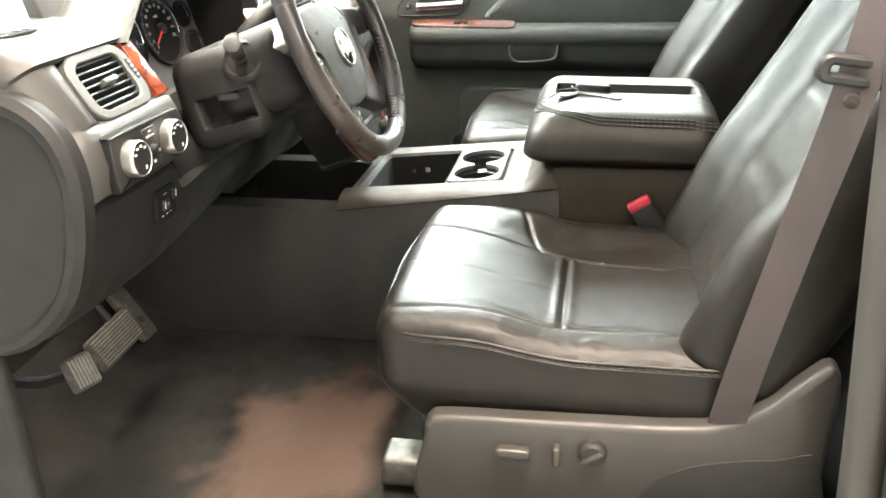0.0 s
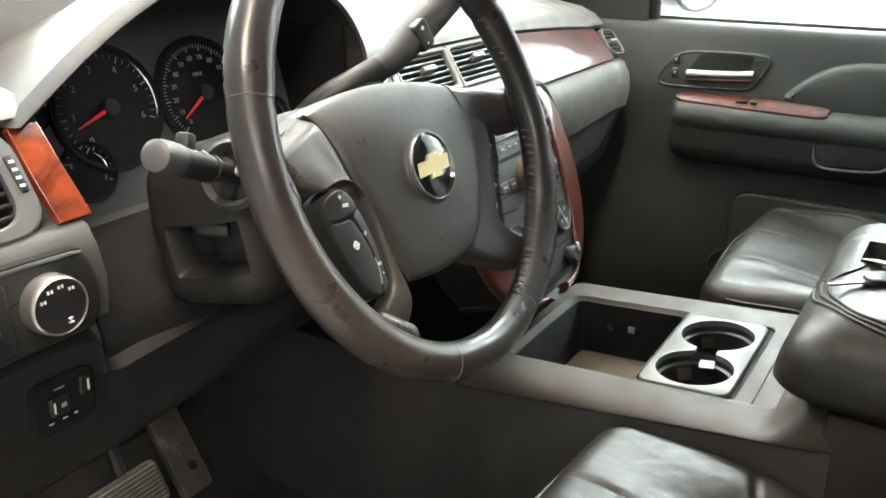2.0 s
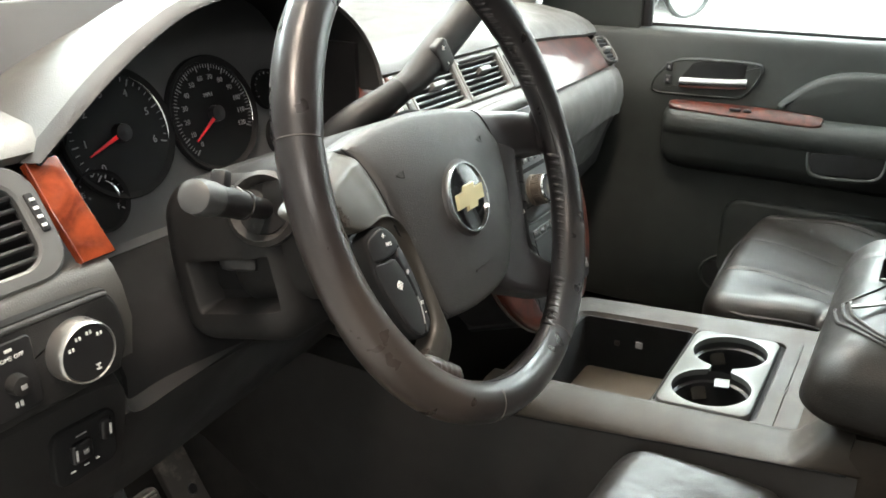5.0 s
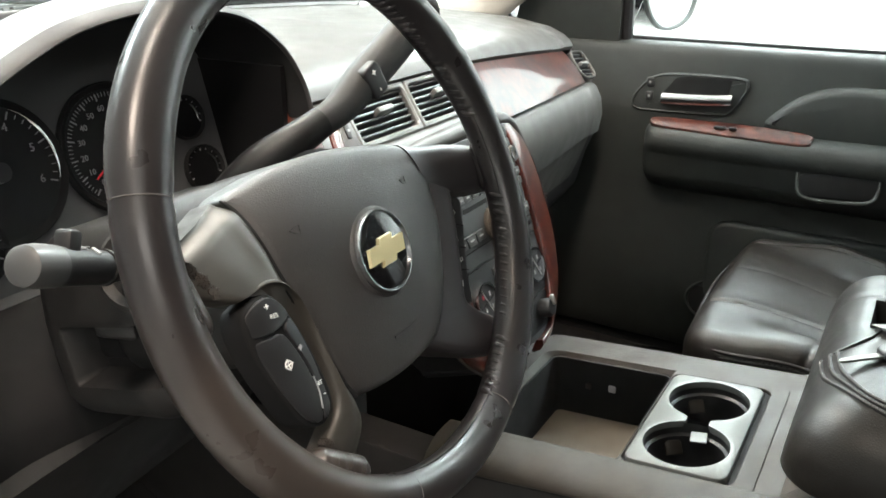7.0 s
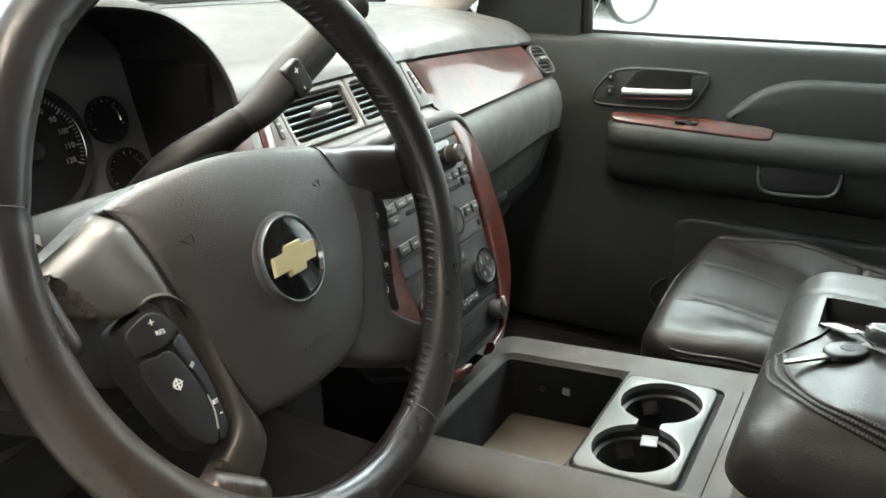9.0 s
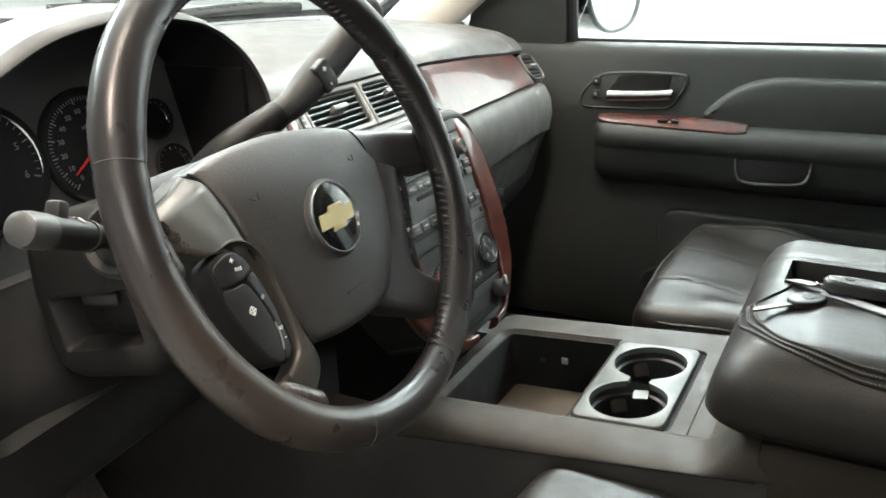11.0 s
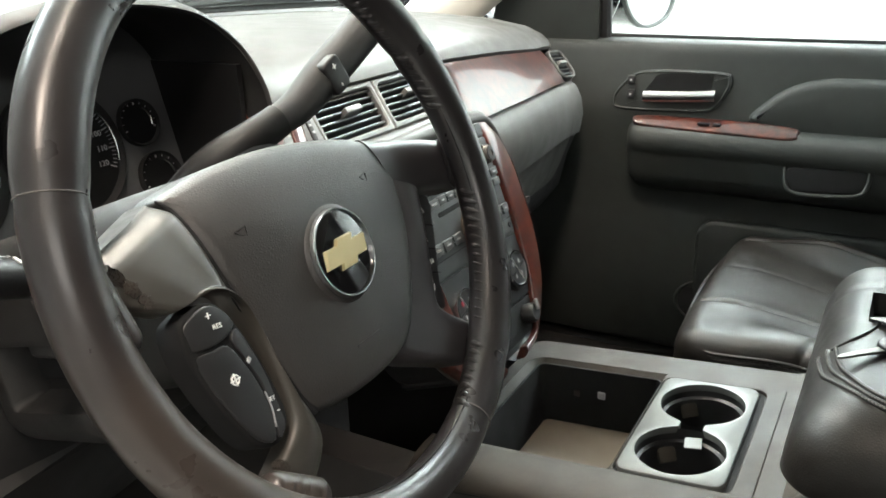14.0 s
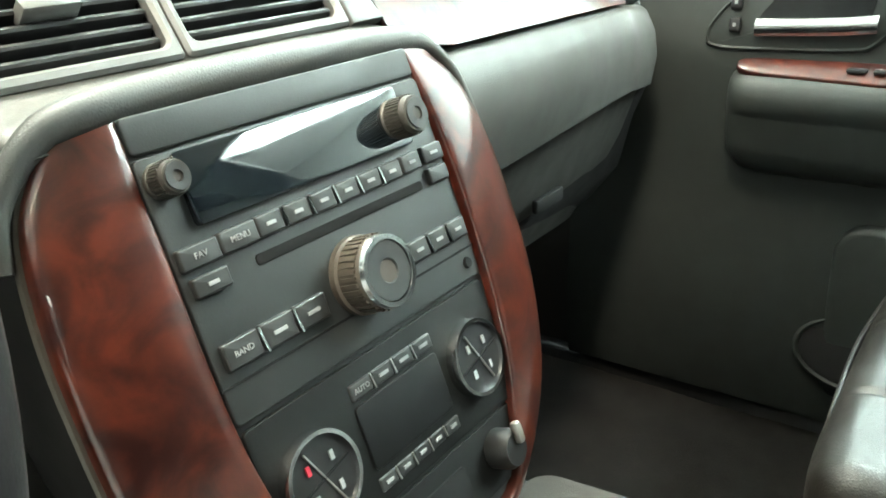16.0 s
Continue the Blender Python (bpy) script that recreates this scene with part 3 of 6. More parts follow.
# Near-black colour here stands in for the shade inside the hood
part("cluster_cheek", box(0.006, 0.15, 0.205, m=Matrix.Translation((-0.227, 0.316, 0.6975))), GAUGE, dash)
inner = [[Vector(p) + Vector(((mid.x - p.x) * (0.012 + 0.2 * d), d, -0.003 - 0.04 * d)) for d in (0.003, 0.03, 0.07, 0.11, 0.16)] for p in ARCH]
part("hood_lining", thick(inner, 0.003), MATT_BLACK, dash)
# dark surround below the gauges
shelf_x = [-0.596 + k * 0.0385 for k in range(11)]
part("cluster_shelf", thick([[(x, y, z) for y, z in ((0.345, 0.650), (0.322, 0.647), (0.298, 0.6425))] for x in shelf_x], 0.006), CLUSTER, dash)
part("column_surround", thick([[(x, y, z) for y, z in ((0.298, 0.642), (0.27, 0.634), (0.240, 0.6205), (0.2165, 0.602), (0.208, 0.580), (0.212, 0.545))] for x in shelf_x], 0.006), MATT_BLACK, dash, "dark trim round the column")

# instrument cluster
QM = basis((-0.43, 0.335, 0.735), (1, 0, 0), (0, 0.25, 0.968))
cluster = part("gauge_panel", slab(rounded(0.42, 0.24, 0.04), -0.02, 0.0, 0.003, QM @ pose(0.02, 0.01, 0)), CLUSTER, dash, "dark grey gauge cluster with red needles")


def dial(u, v, r, numbers, a0, a1, needle=None, size=0.010, ticks=31):
    m = QM @ pose(u, v, 0.001)
    face = part("dial", lathe([(0, 0), (r, 0), (r, 0.003), (0, 0.003)], 40, m), GAUGE, cluster)
    part("dial_ring", lathe([(r * 0.99, 0.002), (r * 1.08, 0.006), (r * 1.10, 0.0065), (r * 1.12, 0.005), (r * 1.12, 0.0)], 48, m), MATT_BLACK, face)
    tick = bmesh.new()
    for k in range(ticks):
        a = radians(a0 + (a1 - a0) * k / (ticks - 1))
        big = k % 5 == 0
        ln = r * (0.12 if big else 0.07)
        bmesh.ops.create_cube(tick, size=1.0, matrix=m @ pose(math.cos(a) * (r * 0.95 - ln / 2), math.sin(a) * (r * 0.95 - ln / 2), 0.0036, 0, 0, math.degrees(a)) @ Matrix.Diagonal((ln, 0.0012 if big else 0.0006, 0.0006, 1)))
    part("tick_scale", tick, PRINT_SHADED, face)["kind"] = "stuff"
    for k, txt in enumerate(numbers):
        if txt:
            a = radians(a0 + (a1 - a0) * k / (len(numbers) - 1))
            lettering(txt, size, m @ pose(math.cos(a) * r * 0.70, math.sin(a) * r * 0.70, 0.0036), PRINT_SHADED, face)
    # Highlight on the right of the dial's ring, modelled as a tapered chrome arc
    ra = r * (0.985 if r > 0.03 else 0.72)
    arc = [m @ Vector((ra * math.cos(q), ra * math.sin(q), 0.0045)) for q in [radians(62 - k * 5) for k in range(17)]]
    part("dial_glint", tube(arc, [0.0003 + 0.0010 * math.sin(math.pi * k / 16) for k in range(17)], 6), CHROME, face)
    if needle is not None:
        a = radians(needle)
        nb = skin([[(s * r * 0.78, w * (1 - s * 0.75) * 0.0022, 0.008 + h) for w, h in ((-1, 0), (1, 0), (1, 0.0012), (-1, 0.0012))] for s in (-0.15, 0.0, 0.5, 1.0)])
        part("needle", moved(nb, m @ pose(0, 0, 0, 0, 0, needle)), NEEDLE, face, "red needle")
        part("needle_hub", lathe([(0, 0.003), (r * 0.16, 0.003), (r * 0.15, 0.011), (0, 0.012)], 20, m), BLACK, face)
    return face


dial(-0.044, 0.004, 0.055, ["0", "1", "2", "3", "4", "5", "6"], 225, -20, 199)
speedo = dial(0.074, 0.000, 0.054, ["0", "10", "20", "30", "40", "50", "60", "70", "80", "90", "100", "110", "120"], 225, -25, 212, 0.0075, 61)
lettering("MPH", 0.006, QM @ pose(0.072, 0.020, 0.005), PRINT_GREY, speedo)
dial(-0.084, -0.050, 0.026, ["E", "", "F"], 150, -30, None, 0.007, 11)
dial(0.160, 0.012, 0.020, ["", "", ""], 200, -20, None, 0.006, 11)
dial(0.166, -0.042, 0.022, ["", "", ""], 200, -20, None, 0.006, 11)
dial(-0.122, 0.020, 0.022, ["", "", ""], 200, -20, None, 0.006, 11)

# knee bolster and lower trim under the column
KN = {}
for x, dy in ((-0.832, 0.06), (-0.822, 0.028), (-0.80, 0.012), (-0.70, 0.004), (-0.613, 0.0), (-0.598, 0.0), (-0.55, 0.0), (-0.42, 0.012), (-0.30, 0.022), (-0.20, 0.03), (-0.165, 0.04)):
    dz = 0.0 if x < -0.6 else -0.034
    KN[x] = [(0.40, 0.60 + dz), (0.245 + dy, 0.604 + dz), (0.213 + dy, 0.598 + dz), (0.203 + dy, 0.585 + dz), (0.207 + dy, 0.55), (0.222 + dy, 0.50), (0.25 + dy, 0.45), (0.29 + dy, 0.415), (0.335 + dy, 0.40), (0.42 + dy, 0.40), (0.42 + dy, 0.45)]
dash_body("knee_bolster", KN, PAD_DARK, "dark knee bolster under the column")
# rounded cover on the end of the dash
cover = smooth_loop([(-0.11, 0.05), (-0.098, 0.115), (-0.06, 0.155), (0.0, 0.170), (0.10, 0.165), (0.16, 0.06), (0.15, -0.08), (0.09, -0.17), (0.02, -0.168), (-0.055, -0.11), (-0.092, -0.04)][::-1], 5)
COVER_M = basis((-0.830, 0.30, 0.58), (0, -1, 0), (0, 0, 1))
cover = [(-x, y) for x, y in cover][::-1]
end_cover = part("end_cover", slab(cover, -0.01, 0.014, 0.010, COVER_M), PAD_DARK, dash, "rounded cover on the end of the dashboard")

part("cover_rim", ring(cover, inset(cover, 0.028), 0.006, 0.020, 0.009, COVER_M), PAD_DARK, end_cover)

# ---- passenger door ----
door = thing("passenger_door", "closed dark vinyl door with burl wood strip and chrome handle", "car door")
prof = [(0.90, 0.712), (0.845, 0.716), (0.815, 0.713), (0.803, 0.703), (0.797, 0.68), (0.790, 0.64), (0.784, 0.60), (0.782, 0.57), (0.786, 0.52), (0.792, 0.44), (0.790, 0.38), (0.782, 0.30), (0.776, 0.22), (0.780, 0.12), (0.80, 0.08), (0.90, 0.08)]
pl = cat([(x, 0, z) for x, z in prof], 3)
part("door_panel", skin([[(p.x, y, p.z) for p in pl] for y in (0.40, 0.30, 0.2, 0.1, 0.0, -0.2, -0.5, -0.9)]), DOOR_VINYL, door, "dark grained vinyl door panel")
DM = basis((0.783, 0, 0), (0, -1, 0), (0, 0, 1))  # x: rearward, y: up, z: into the cabin
pad_loop = smooth_loop([(0.045, 0.582), (0.07, 0.615), (0.108, 0.643), (0.16, 0.660), (0.24, 0.664), (0.5, 0.664), (0.88, 0.664), (0.89, 0.556), (0.5, 0.552), (0.2, 0.552), (0.09, 0.560)][::-1], 6)
part("door_insert", slab(pad_loop, -0.03, 0.006, 0.018, DM @ pose(0, 0, 0.046, -4, 0, 0)), DOOR_VINYL, door, "padded door insert")
# armrest
arm_rows = []
for y, k in ((0.176, 0.25), (0.172, 0.6), (0.160, 0.85), (0.14, 0.96), (0.10, 1.0), (0.0, 1.0), (-0.12, 1.0), (-0.3, 1.03), (-0.6, 1.05), (-0.9, 1.05)):
    c = (0.790, 0.505)
    sec = [(0.800, 0.566), (0.775, 0.567), (0.752, 0.562), (0.739, 0.550), (0.735, 0.533), (0.737, 0.517), (0.7405, 0.512), (0.742, 0.507), (0.745, 0.47), (0.755, 0.445), (0.775, 0.432), (0.80, 0.43)]
    arm_rows.append([(c[0] + (x - c[0]) * k, y, c[1] + (z - c[1]) * (0.4 + 0.6 * k) + 0.012 * (1 - k)) for x, z in sec])
arm_cols = list(zip(*arm_rows))
arm_s = [cat(col, 4) for col in arm_cols]
part("door_armrest", skin([[arm_s[i][k] for i in range(len(arm_s))] for k in range(len(arm_s[0]))]), DOOR_VINYL, door, "padded vinyl armrest", 50)
wood_loop = smooth_loop([(-0.165, 0.768), (-0.15, 0.753), (-0.08, 0.748), (0.05, 0.744), (0.128, 0.744), (0.136, 0.758), (0.128, 0.772), (0.04, 0.779), (-0.08, 0.779), (-0.15, 0.777)], 5)
wm = Matrix(((0, 1, 0, 0), (-1, 0, 0, 0), (0, 0, 1, 0.568), (0, 0, 0, 1))) 
strip = part("wood_strip", slab(wood_loop, 0.0, 0.0095, 0.004, Matrix.Translation((0.762, 0, 0.565)) @ Matrix.Rotation(radians(-36), 4, "Y") @ Matrix.Translation((-0.764, 0, -0.571)) @ wm), WOOD_RED, door, "glossy red burl wood strip")
for y in (0.028, 0.004):
    part("window_switch", box(0.012, 0.022 if y > 0.01 else 0.014, 0.005, 0.002, 2, at=(0.757, y, 0.571)), BLACK, strip)
part("lock_mark", box(0.002, 0.003, 0.0006, at=(0.756, 0.004, 0.5742)), PRINT_GREY, strip)
# handle
hb = smooth_loop([(-0.212, 0.597), (-0.205, 0.619), (-0.172, 0.652), (-0.12, 0.661), (-0.008, 0.661), (0.009, 0.649), (0.006, 0.629), (-0.016, 0.594), (-0.05, 0.585), (-0.17, 0.582), (-0.205, 0.585)][::-1], 5)
HM = DM @ pose(0, 0, 0.004, -3, 0, 0)
bez = part("handle_bezel", ring(hb, inset(hb, 0.006), -0.02, 0.0045, 0.003, HM @ pose(0, 0, 0.028)), DOOR_VINYL, door, "dark plastic handle surround")
part("bezel_face", slab(inset(hb, 0.005), -0.02, 0.0045, 0.001, HM @ pose(0, 0, 0.026)), DOOR_VINYL, bez)
part("handle_cup", slab(smooth_loop([(-0.145, 0.612), (-0.135, 0.640), (-0.115, 0.655), (-0.03, 0.657), (-0.022, 0.65), (-0.03, 0.615), (-0.06, 0.608)][::-1], 5), -0.02, 0.006, 0.001, HM @ pose(0, 0, 0.026)), MATT_BLACK, bez)
handle = part("door_handle", skin([[(u, v, w) for v, w in ((0.599 + t * 0.010, 0.033), (0.5995 + t * 0.010, 0.038), (0.604 + t * 0.010, 0.0425), (0.610 + t * 0.010, 0.044), (0.616 + t * 0.009, 0.0425), (0.6205 + t * 0.009, 0.038), (0.617 + t * 0.009, 0.031))] for u, t in ((-0.150, 0.1), (-0.146, 0.1), (-0.10, 0.3), (-0.05, 0.6), (-0.022, 0.9), (-0.016, 1.0))]), CHROME, door, "chrome door handle")
handle.data.transform(HM)
for v, z in ((0.643, 0), (0.616, 0)):
    part("lock_button", pillow(0.007, 0.009, 0.0035, 0.003, 6, None, HM @ pose(-0.176, v - 0.003, 0.0325, 0, 0, 0)), BLACK, bez)
    bar(0.0035, 0.0045, HM @ pose(-0.176, v - 0.003, 0.0364), PRINT_GREY, bez)
# pull cup in the armrest
PM = basis((0.740, -0.192, 0.490), (0, -1, 0.06), (0.1, 0, 1))
pc = rounded(0.135, 0.044, 0.014)
pull = part("pull_cup", slab(pc, -0.010, 0.003, 0.003, PM), MATT_BLACK, door, "recessed pull cup")
lip = cat([(-0.068, 0.022, 0.002), (-0.066, -0.006, 0.006), (-0.056, -0.021, 0.009), (-0.03, -0.026, 0.010), (0.03, -0.026, 0.010), (0.056, -0.021, 0.009), (0.066, -0.006, 0.006), (0.068, 0.022, 0.002)], 5)
part("pull_lip", tube([PM @ (p - Vector((0, 0, 0.004))) for p in lip], 0.0042, 10), DOOR_VINYL, pull, "rounded lip of the cup", 60)
# lower map pocket and bottle recess
pk = rounded(0.60, 0.25, 0.04)
part("map_pocket", slab(pk, -0.01, 0.010, 0.01, DM @ pose(0.27, 0.255, 0.0)), DOOR_VINYL, door)
bo = [(0.075 * math.cos(a), 0.045 * math.sin(a)) for a in [2 * math.pi * k / 28 for k in range(28)]]
bottle = part("bottle_holder", ring([(x * 1.10, y * 1.14) for x, y in bo], bo, 0.0, 0.016, 0.003, DM @ pose(0.02, 0.205, 0.0, -12, 0, 0)), DOOR_VINYL, door, "bottle recess in the door")
# Flat matt black plate stands for the shade inside the bottle holder
part("bottle_shade", slab(bo, 0.0, 0.012, 0.001, DM @ pose(0.02, 0.205, 0.0, -12, 0, 0)), MATT_BLACK, bottle)
# window, its frame and the mirror sail
pane = part("window_pane", thick([[(0.84 - 0.20 * t, y - t * 0.30 * (y > 0.2), 0.70 + 0.60 * t) for t in (0, 0.5, 1)] for y in (0.26, 0.0, -0.4, -0.8)], 0.004, (1, 0, 0.2)), GLASS, door, "clear side window")
pane.visible_shadow = False
part("window_seal", box(0.014, 1.16, 0.012, 0.003, 2, at=(0.838, -0.33, 0.716)), BLACK, door)
part("mirror_sail", skin([[(x + dx, y, z) for x, y, z in ((0.812, 0.258, 0.70), (0.812, 0.50, 0.70), (0.80, 0.47, 0.80), (0.765, 0.243, 0.93), (0.79, 0.25, 0.80))] for dx in (0, 0.03)]), DOOR_VINYL, door, "dark triangular panel at the front of the window")
part("window_frame", tube(cat([(0.835, 0.25, 0.70), (0.805, 0.243, 0.81), (0.77, 0.235, 0.92), (0.71, 0.06, 1.15), (0.65, -0.12, 1.30), (0.64, -0.8, 1.32)], 6), 0.013, 10), BLACK, door)
# outside mirror
mirror = thing("side_mirror", "dark-cased outside mirror on the passenger door", "mirror")
MM = basis((1.075, 0.23, 0.825), (0.985, -0.17, 0), (0, 0.02, 1)) @ Matrix.Diagonal((1.25, 1.3, 1.0, 1))
ml = smooth_loop([(-0.115, 0.0), (-0.108, 0.075), (-0.08, 0.115), (0.0, 0.125), (0.08, 0.118), (0.105, 0.08), (0.105, -0.02), (0.07, -0.075), (-0.02, -0.088), (-0.085, -0.06)][::-1], 5)
part("housing", slab(ccw(ml), 0.007, 0.10, 0.04, MM @ Matrix.Diagonal((1, 1, -1, 1)), 0.02), BODY_PAINT, mirror, "glossy dark mirror housing")
part("mirror_rim", ring(ml, inset(ml, 0.005), -0.006, 0.004, 0.001, MM), PLATE, mirror)
part("mirror_glass", slab(inset(ml, 0.005), -0.004, 0.0, 0.0004, MM), MIRROR, mirror, "bright mirror glass")
part("mirror_arm", tube([(0.83, 0.34, 0.745), (0.92, 0.34, 0.745), (1.02, 0.31, 0.765)], 0.028, 10, True, 1.4), BODY_PAINT, mirror)

# ---- centre console ----
console = thing("centre_console", "brown-grey plastic centre console with cup holders and leather armrest", "console")
CM = basis((0, 0, 0.385), (1, 0, 0), (0, 1, -0.085))


def shift_loop(loop, dx, dy):
    return [(x + dx, y + dy) for x, y in loop]


outer = shift_loop(rounded(0.323, 0.385, 0.03), 0.0115, -0.075)
inner_l = shift_loop(rounded(0.212, 0.286, 0.012), -0.004, -0.065)
part("console_top", ring(outer, inner_l, -0.045, 0.0, 0.012, CM), CONSOLE, console, "brown-grey console surround")


def seam_height(y):
    """The height of the joint between the console's rounded edge and its driver side."""
    return 0.3825 - (min(y, 0.118) + 0.098) * 0.14


part("console_side", skin([[(x, y, z) for x, z in ((-0.1728, seam_height(y) - 0.003), (-0.171, seam_height(y)), (-0.12, seam_height(y)), (-0.12, 0.06), (-0.176, 0.06))] for y in (0.80, 0.42, 0.2, 0.118, 0.0, -0.15, -0.28, -0.36)]), CONSOLE_SIDE, console, "dark console side panel")
part("console_side", skin([[(x, y, z) for x, z in ((0.180, 0.345), (0.172, 0.352), (0.13, 0.352), (0.13, 0.06), (0.185, 0.06))] for y in (0.42, 0.2, 0.0, -0.28)]), CONSOLE_SIDE, console)
part("side_seam", tube(cat([(-0.1685, 0.30, 0.345), (-0.170, 0.325, 0.25), (-0.172, 0.31, 0.13), (-0.172, 0.24, 0.075)], 8), 0.002, 6), MATT_BLACK, console)
part("side_screw", lathe([(0, 0), (0.008, 0), (0.007, 0.002), (0, 0.001)], 14, pose(-0.1685, 0.055, 0.285, 0, -90, 0)), BLACK, console)
# bin
bin_l = shift_loop(rounded(0.212, 0.165, 0.012), -0.004, -0.006)
bm = ring(bin_l, inset(bin_l, 0.003), -0.10, -0.002, 0.0005, CM)
part("bin_wall", bm, MATT_BLACK, console, "deep black storage bin")
part("bin_mat", slab(inset(bin_l, 0.004), -0.096, -0.083, 0.001, CM), MAT_RUBBER, console)
part("bin_socket", box(0.003, 0.010, 0.010, 0.001, 1, at=(0.0975, -0.011, 0.35)), PRINT_GREY, console)
part("bin_socket", box(0.003, 0.008, 0.008, 0.001, 1, at=(0.0975, 0.022, 0.345)), CONSOLE, console)
# cup holder
cup = part("cup_holder", box(0.208, 0.108, 0.004, at=(0, 0, -0.07), m=CM @ pose(-0.003, -0.146, 0)), MATT_BLACK, console, "silver plate with two cup wells")


def cup_plate():
    """The plate around two joined wells: its outline to the wells' joint outline."""
    n = 96
    inn, out = [], []
    r, c = 0.0462, 0.0505
    for k in range(n):
        a = 2 * math.pi * k / n
        d = (math.cos(a), math.sin(a))
        # joint outline of both wells and the slot between them, from the middle
        best = 0.0
        for s in (-1, 1):
            b = d[0] * s * c
            disc = b * b - c * c + r * r
            if disc > 0:
                best = max(best, b + math.sqrt(disc))
        if abs(d[0]) < 0.9:
            best = max(best, 0.013 / max(abs(d[1]), 0.2))
        inn.append((d[0] * best, d[1] * best))
        t = min(0.104 / max(abs(d[0]), 1e-6), 0.054 / max(abs(d[1]), 1e-6))
        x, y, r0 = d[0] * t, d[1] * t, 0.012
        ex, ey = abs(x) - 0.104 + r0, abs(y) - 0.054 + r0
        if ex > 0 and ey > 0:
            k_ = r0 / math.hypot(ex, ey)
            x = math.copysign(0.104 - r0 + ex * k_, x)
            y = math.copysign(0.054 - r0 + ey * k_, y)
        out.append((x, y))
    return out, inn


po, pi_ = cup_plate()
bm = skin([[(x, y, -0.008) for x, y in po], [(x, y, 0.003) for x, y in po], [(x * 0.99, y * 0.985, 0.004) for x, y in po], [(x, y, 0.004) for x, y in pi_], [(x, y, -0.004) for x, y in pi_]], True, False)
part("plate", moved(bm, CM @ pose(-0.003, -0.146, 0.0)), PLATE, cup, "silver cup holder plate", 60)
for s in (-1, 1):
    part("cup_well", lathe([(0.0470, 0.0), (0.0458, -0.012), (0.042, -0.014), (0.041, -0.062), (0.0005, -0.064)], 36, CM @ pose(-0.003 + s * 0.0505, -0.146, 0.001), None, False), BLACK, cup)
    for a in (35, 200):
        part("cup_tab", box(0.006, 0.020, 0.018, 0.002, 2, CM @ pose(-0.003 + s * 0.0505, -0.146, -0.026) @ pose(0, 0, 0, 0, 0, a) @ pose(0.040, 0, 0, 0, 30, 0)), CONSOLE, cup)
part("cup_tab", box(0.020, 0.018, 0.002, 0.0005, 1, CM @ pose(-0.022, -0.152, -0.006, 0, -3, 10)), PLATE, cup, "pale tab between the wells")
gap = shift_loop(rounded(0.222, 0.124, 0.012), -0.003, -0.148)
part("plate_gap", ring(gap, inset(gap, 0.010), -0.02, -0.003, 0.0004, CM), MATT_BLACK, cup)
lip_o, lip_i = shift_loop(rounded(0.246, 0.139, 0.014), -0.003, -0.1575), shift_loop(rounded(0.2170, 0.1180, 0.014), -0.003, -0.1485)
part("plate_surround", ring(lip_o, lip_i, -0.012, 0.0012, 0.0008, CM), CONSOLE, console)
# rear box and the armrest lid
part("console_box", pillow(0.1835, 0.160, 0.205, 0.022, 12, m=Matrix.Translation((0.0085, -0.459, 0.255))), CONSOLE, console, "brown-grey console box below the armrest")
part("console_ramp", skin([[(x, y, z) for y, z in ((-0.235, 0.40), (-0.252, 0.407), (-0.266, 0.425), (-0.290, 0.453), (-0.34, 0.455), (-0.34, 0.35), (-0.235, 0.35))] for x in (-0.125, 0.0, 0.165, 0.174)]), CONSOLE, console)


def lid_crown(x, y):
    return 0.008 * (1 - (x / 0.2) ** 2) + 0.014 * (y + 0.17) / 0.34 * 0.4


def lid_shape(p):
    x, y, z = p
    if z > 0:
        z += lid_crown(x, y)
        # oblong tray sunk into the top, and the raised pad beside it
        t = step(x, -0.010, -0.004) * (1 - step(x, 0.064, 0.070)) * step(y, -0.135, -0.128) * (1 - step(y, 0.128, 0.134))
        z -= 0.022 * t
        if z > 0.05:
            z += 0.005 * (1 - step(x, -0.030, -0.014)) * (1 - step(y, 0.085, 0.125)) * step(x, -0.19, -0.15)
            z -= 0.0035 * bell(x - 0.092, 0.004)
    low = max(0.0, -z / 0.064) ** 1.6
    z = z if z > 0 else z * 0.42
    front = step(y, 0.02, 0.16)
    y += front * (0.010 + 0.010 * bell(z, 0.035) - 0.040 * low)
    if x < 0:
        x -= 0.006 * bell(z, 0.04) - 0.030 * low
    return (x, y, z)


AM = Matrix.Translation((0.018, -0.438, 0.476))
armrest = part("armrest", pillow(0.200, 0.170, 0.064, 0.046, 64, lid_shape, AM), LEATHER, console, "padded black leather armrest with a sunken tray", 60)


LID_POINTS = [q for q in (AM.inverted() @ armrest.matrix_world @ v.co for v in armrest.data.vertices) if q.z > 0.02]


def lid_top(x, y):
    """The height of the lid's top over a place on it, from the nearest points of its mesh."""
    near = sorted(((v.x - x) ** 2 + (v.y - y) ** 2 + 1e-8, v.z) for v in LID_POINTS if abs(v.x - x) < 0.012 and abs(v.y - y) < 0.012)[:4]
    return sum(z / d for d, z in near) / sum(1 / d for d, z in near) + 0.0006


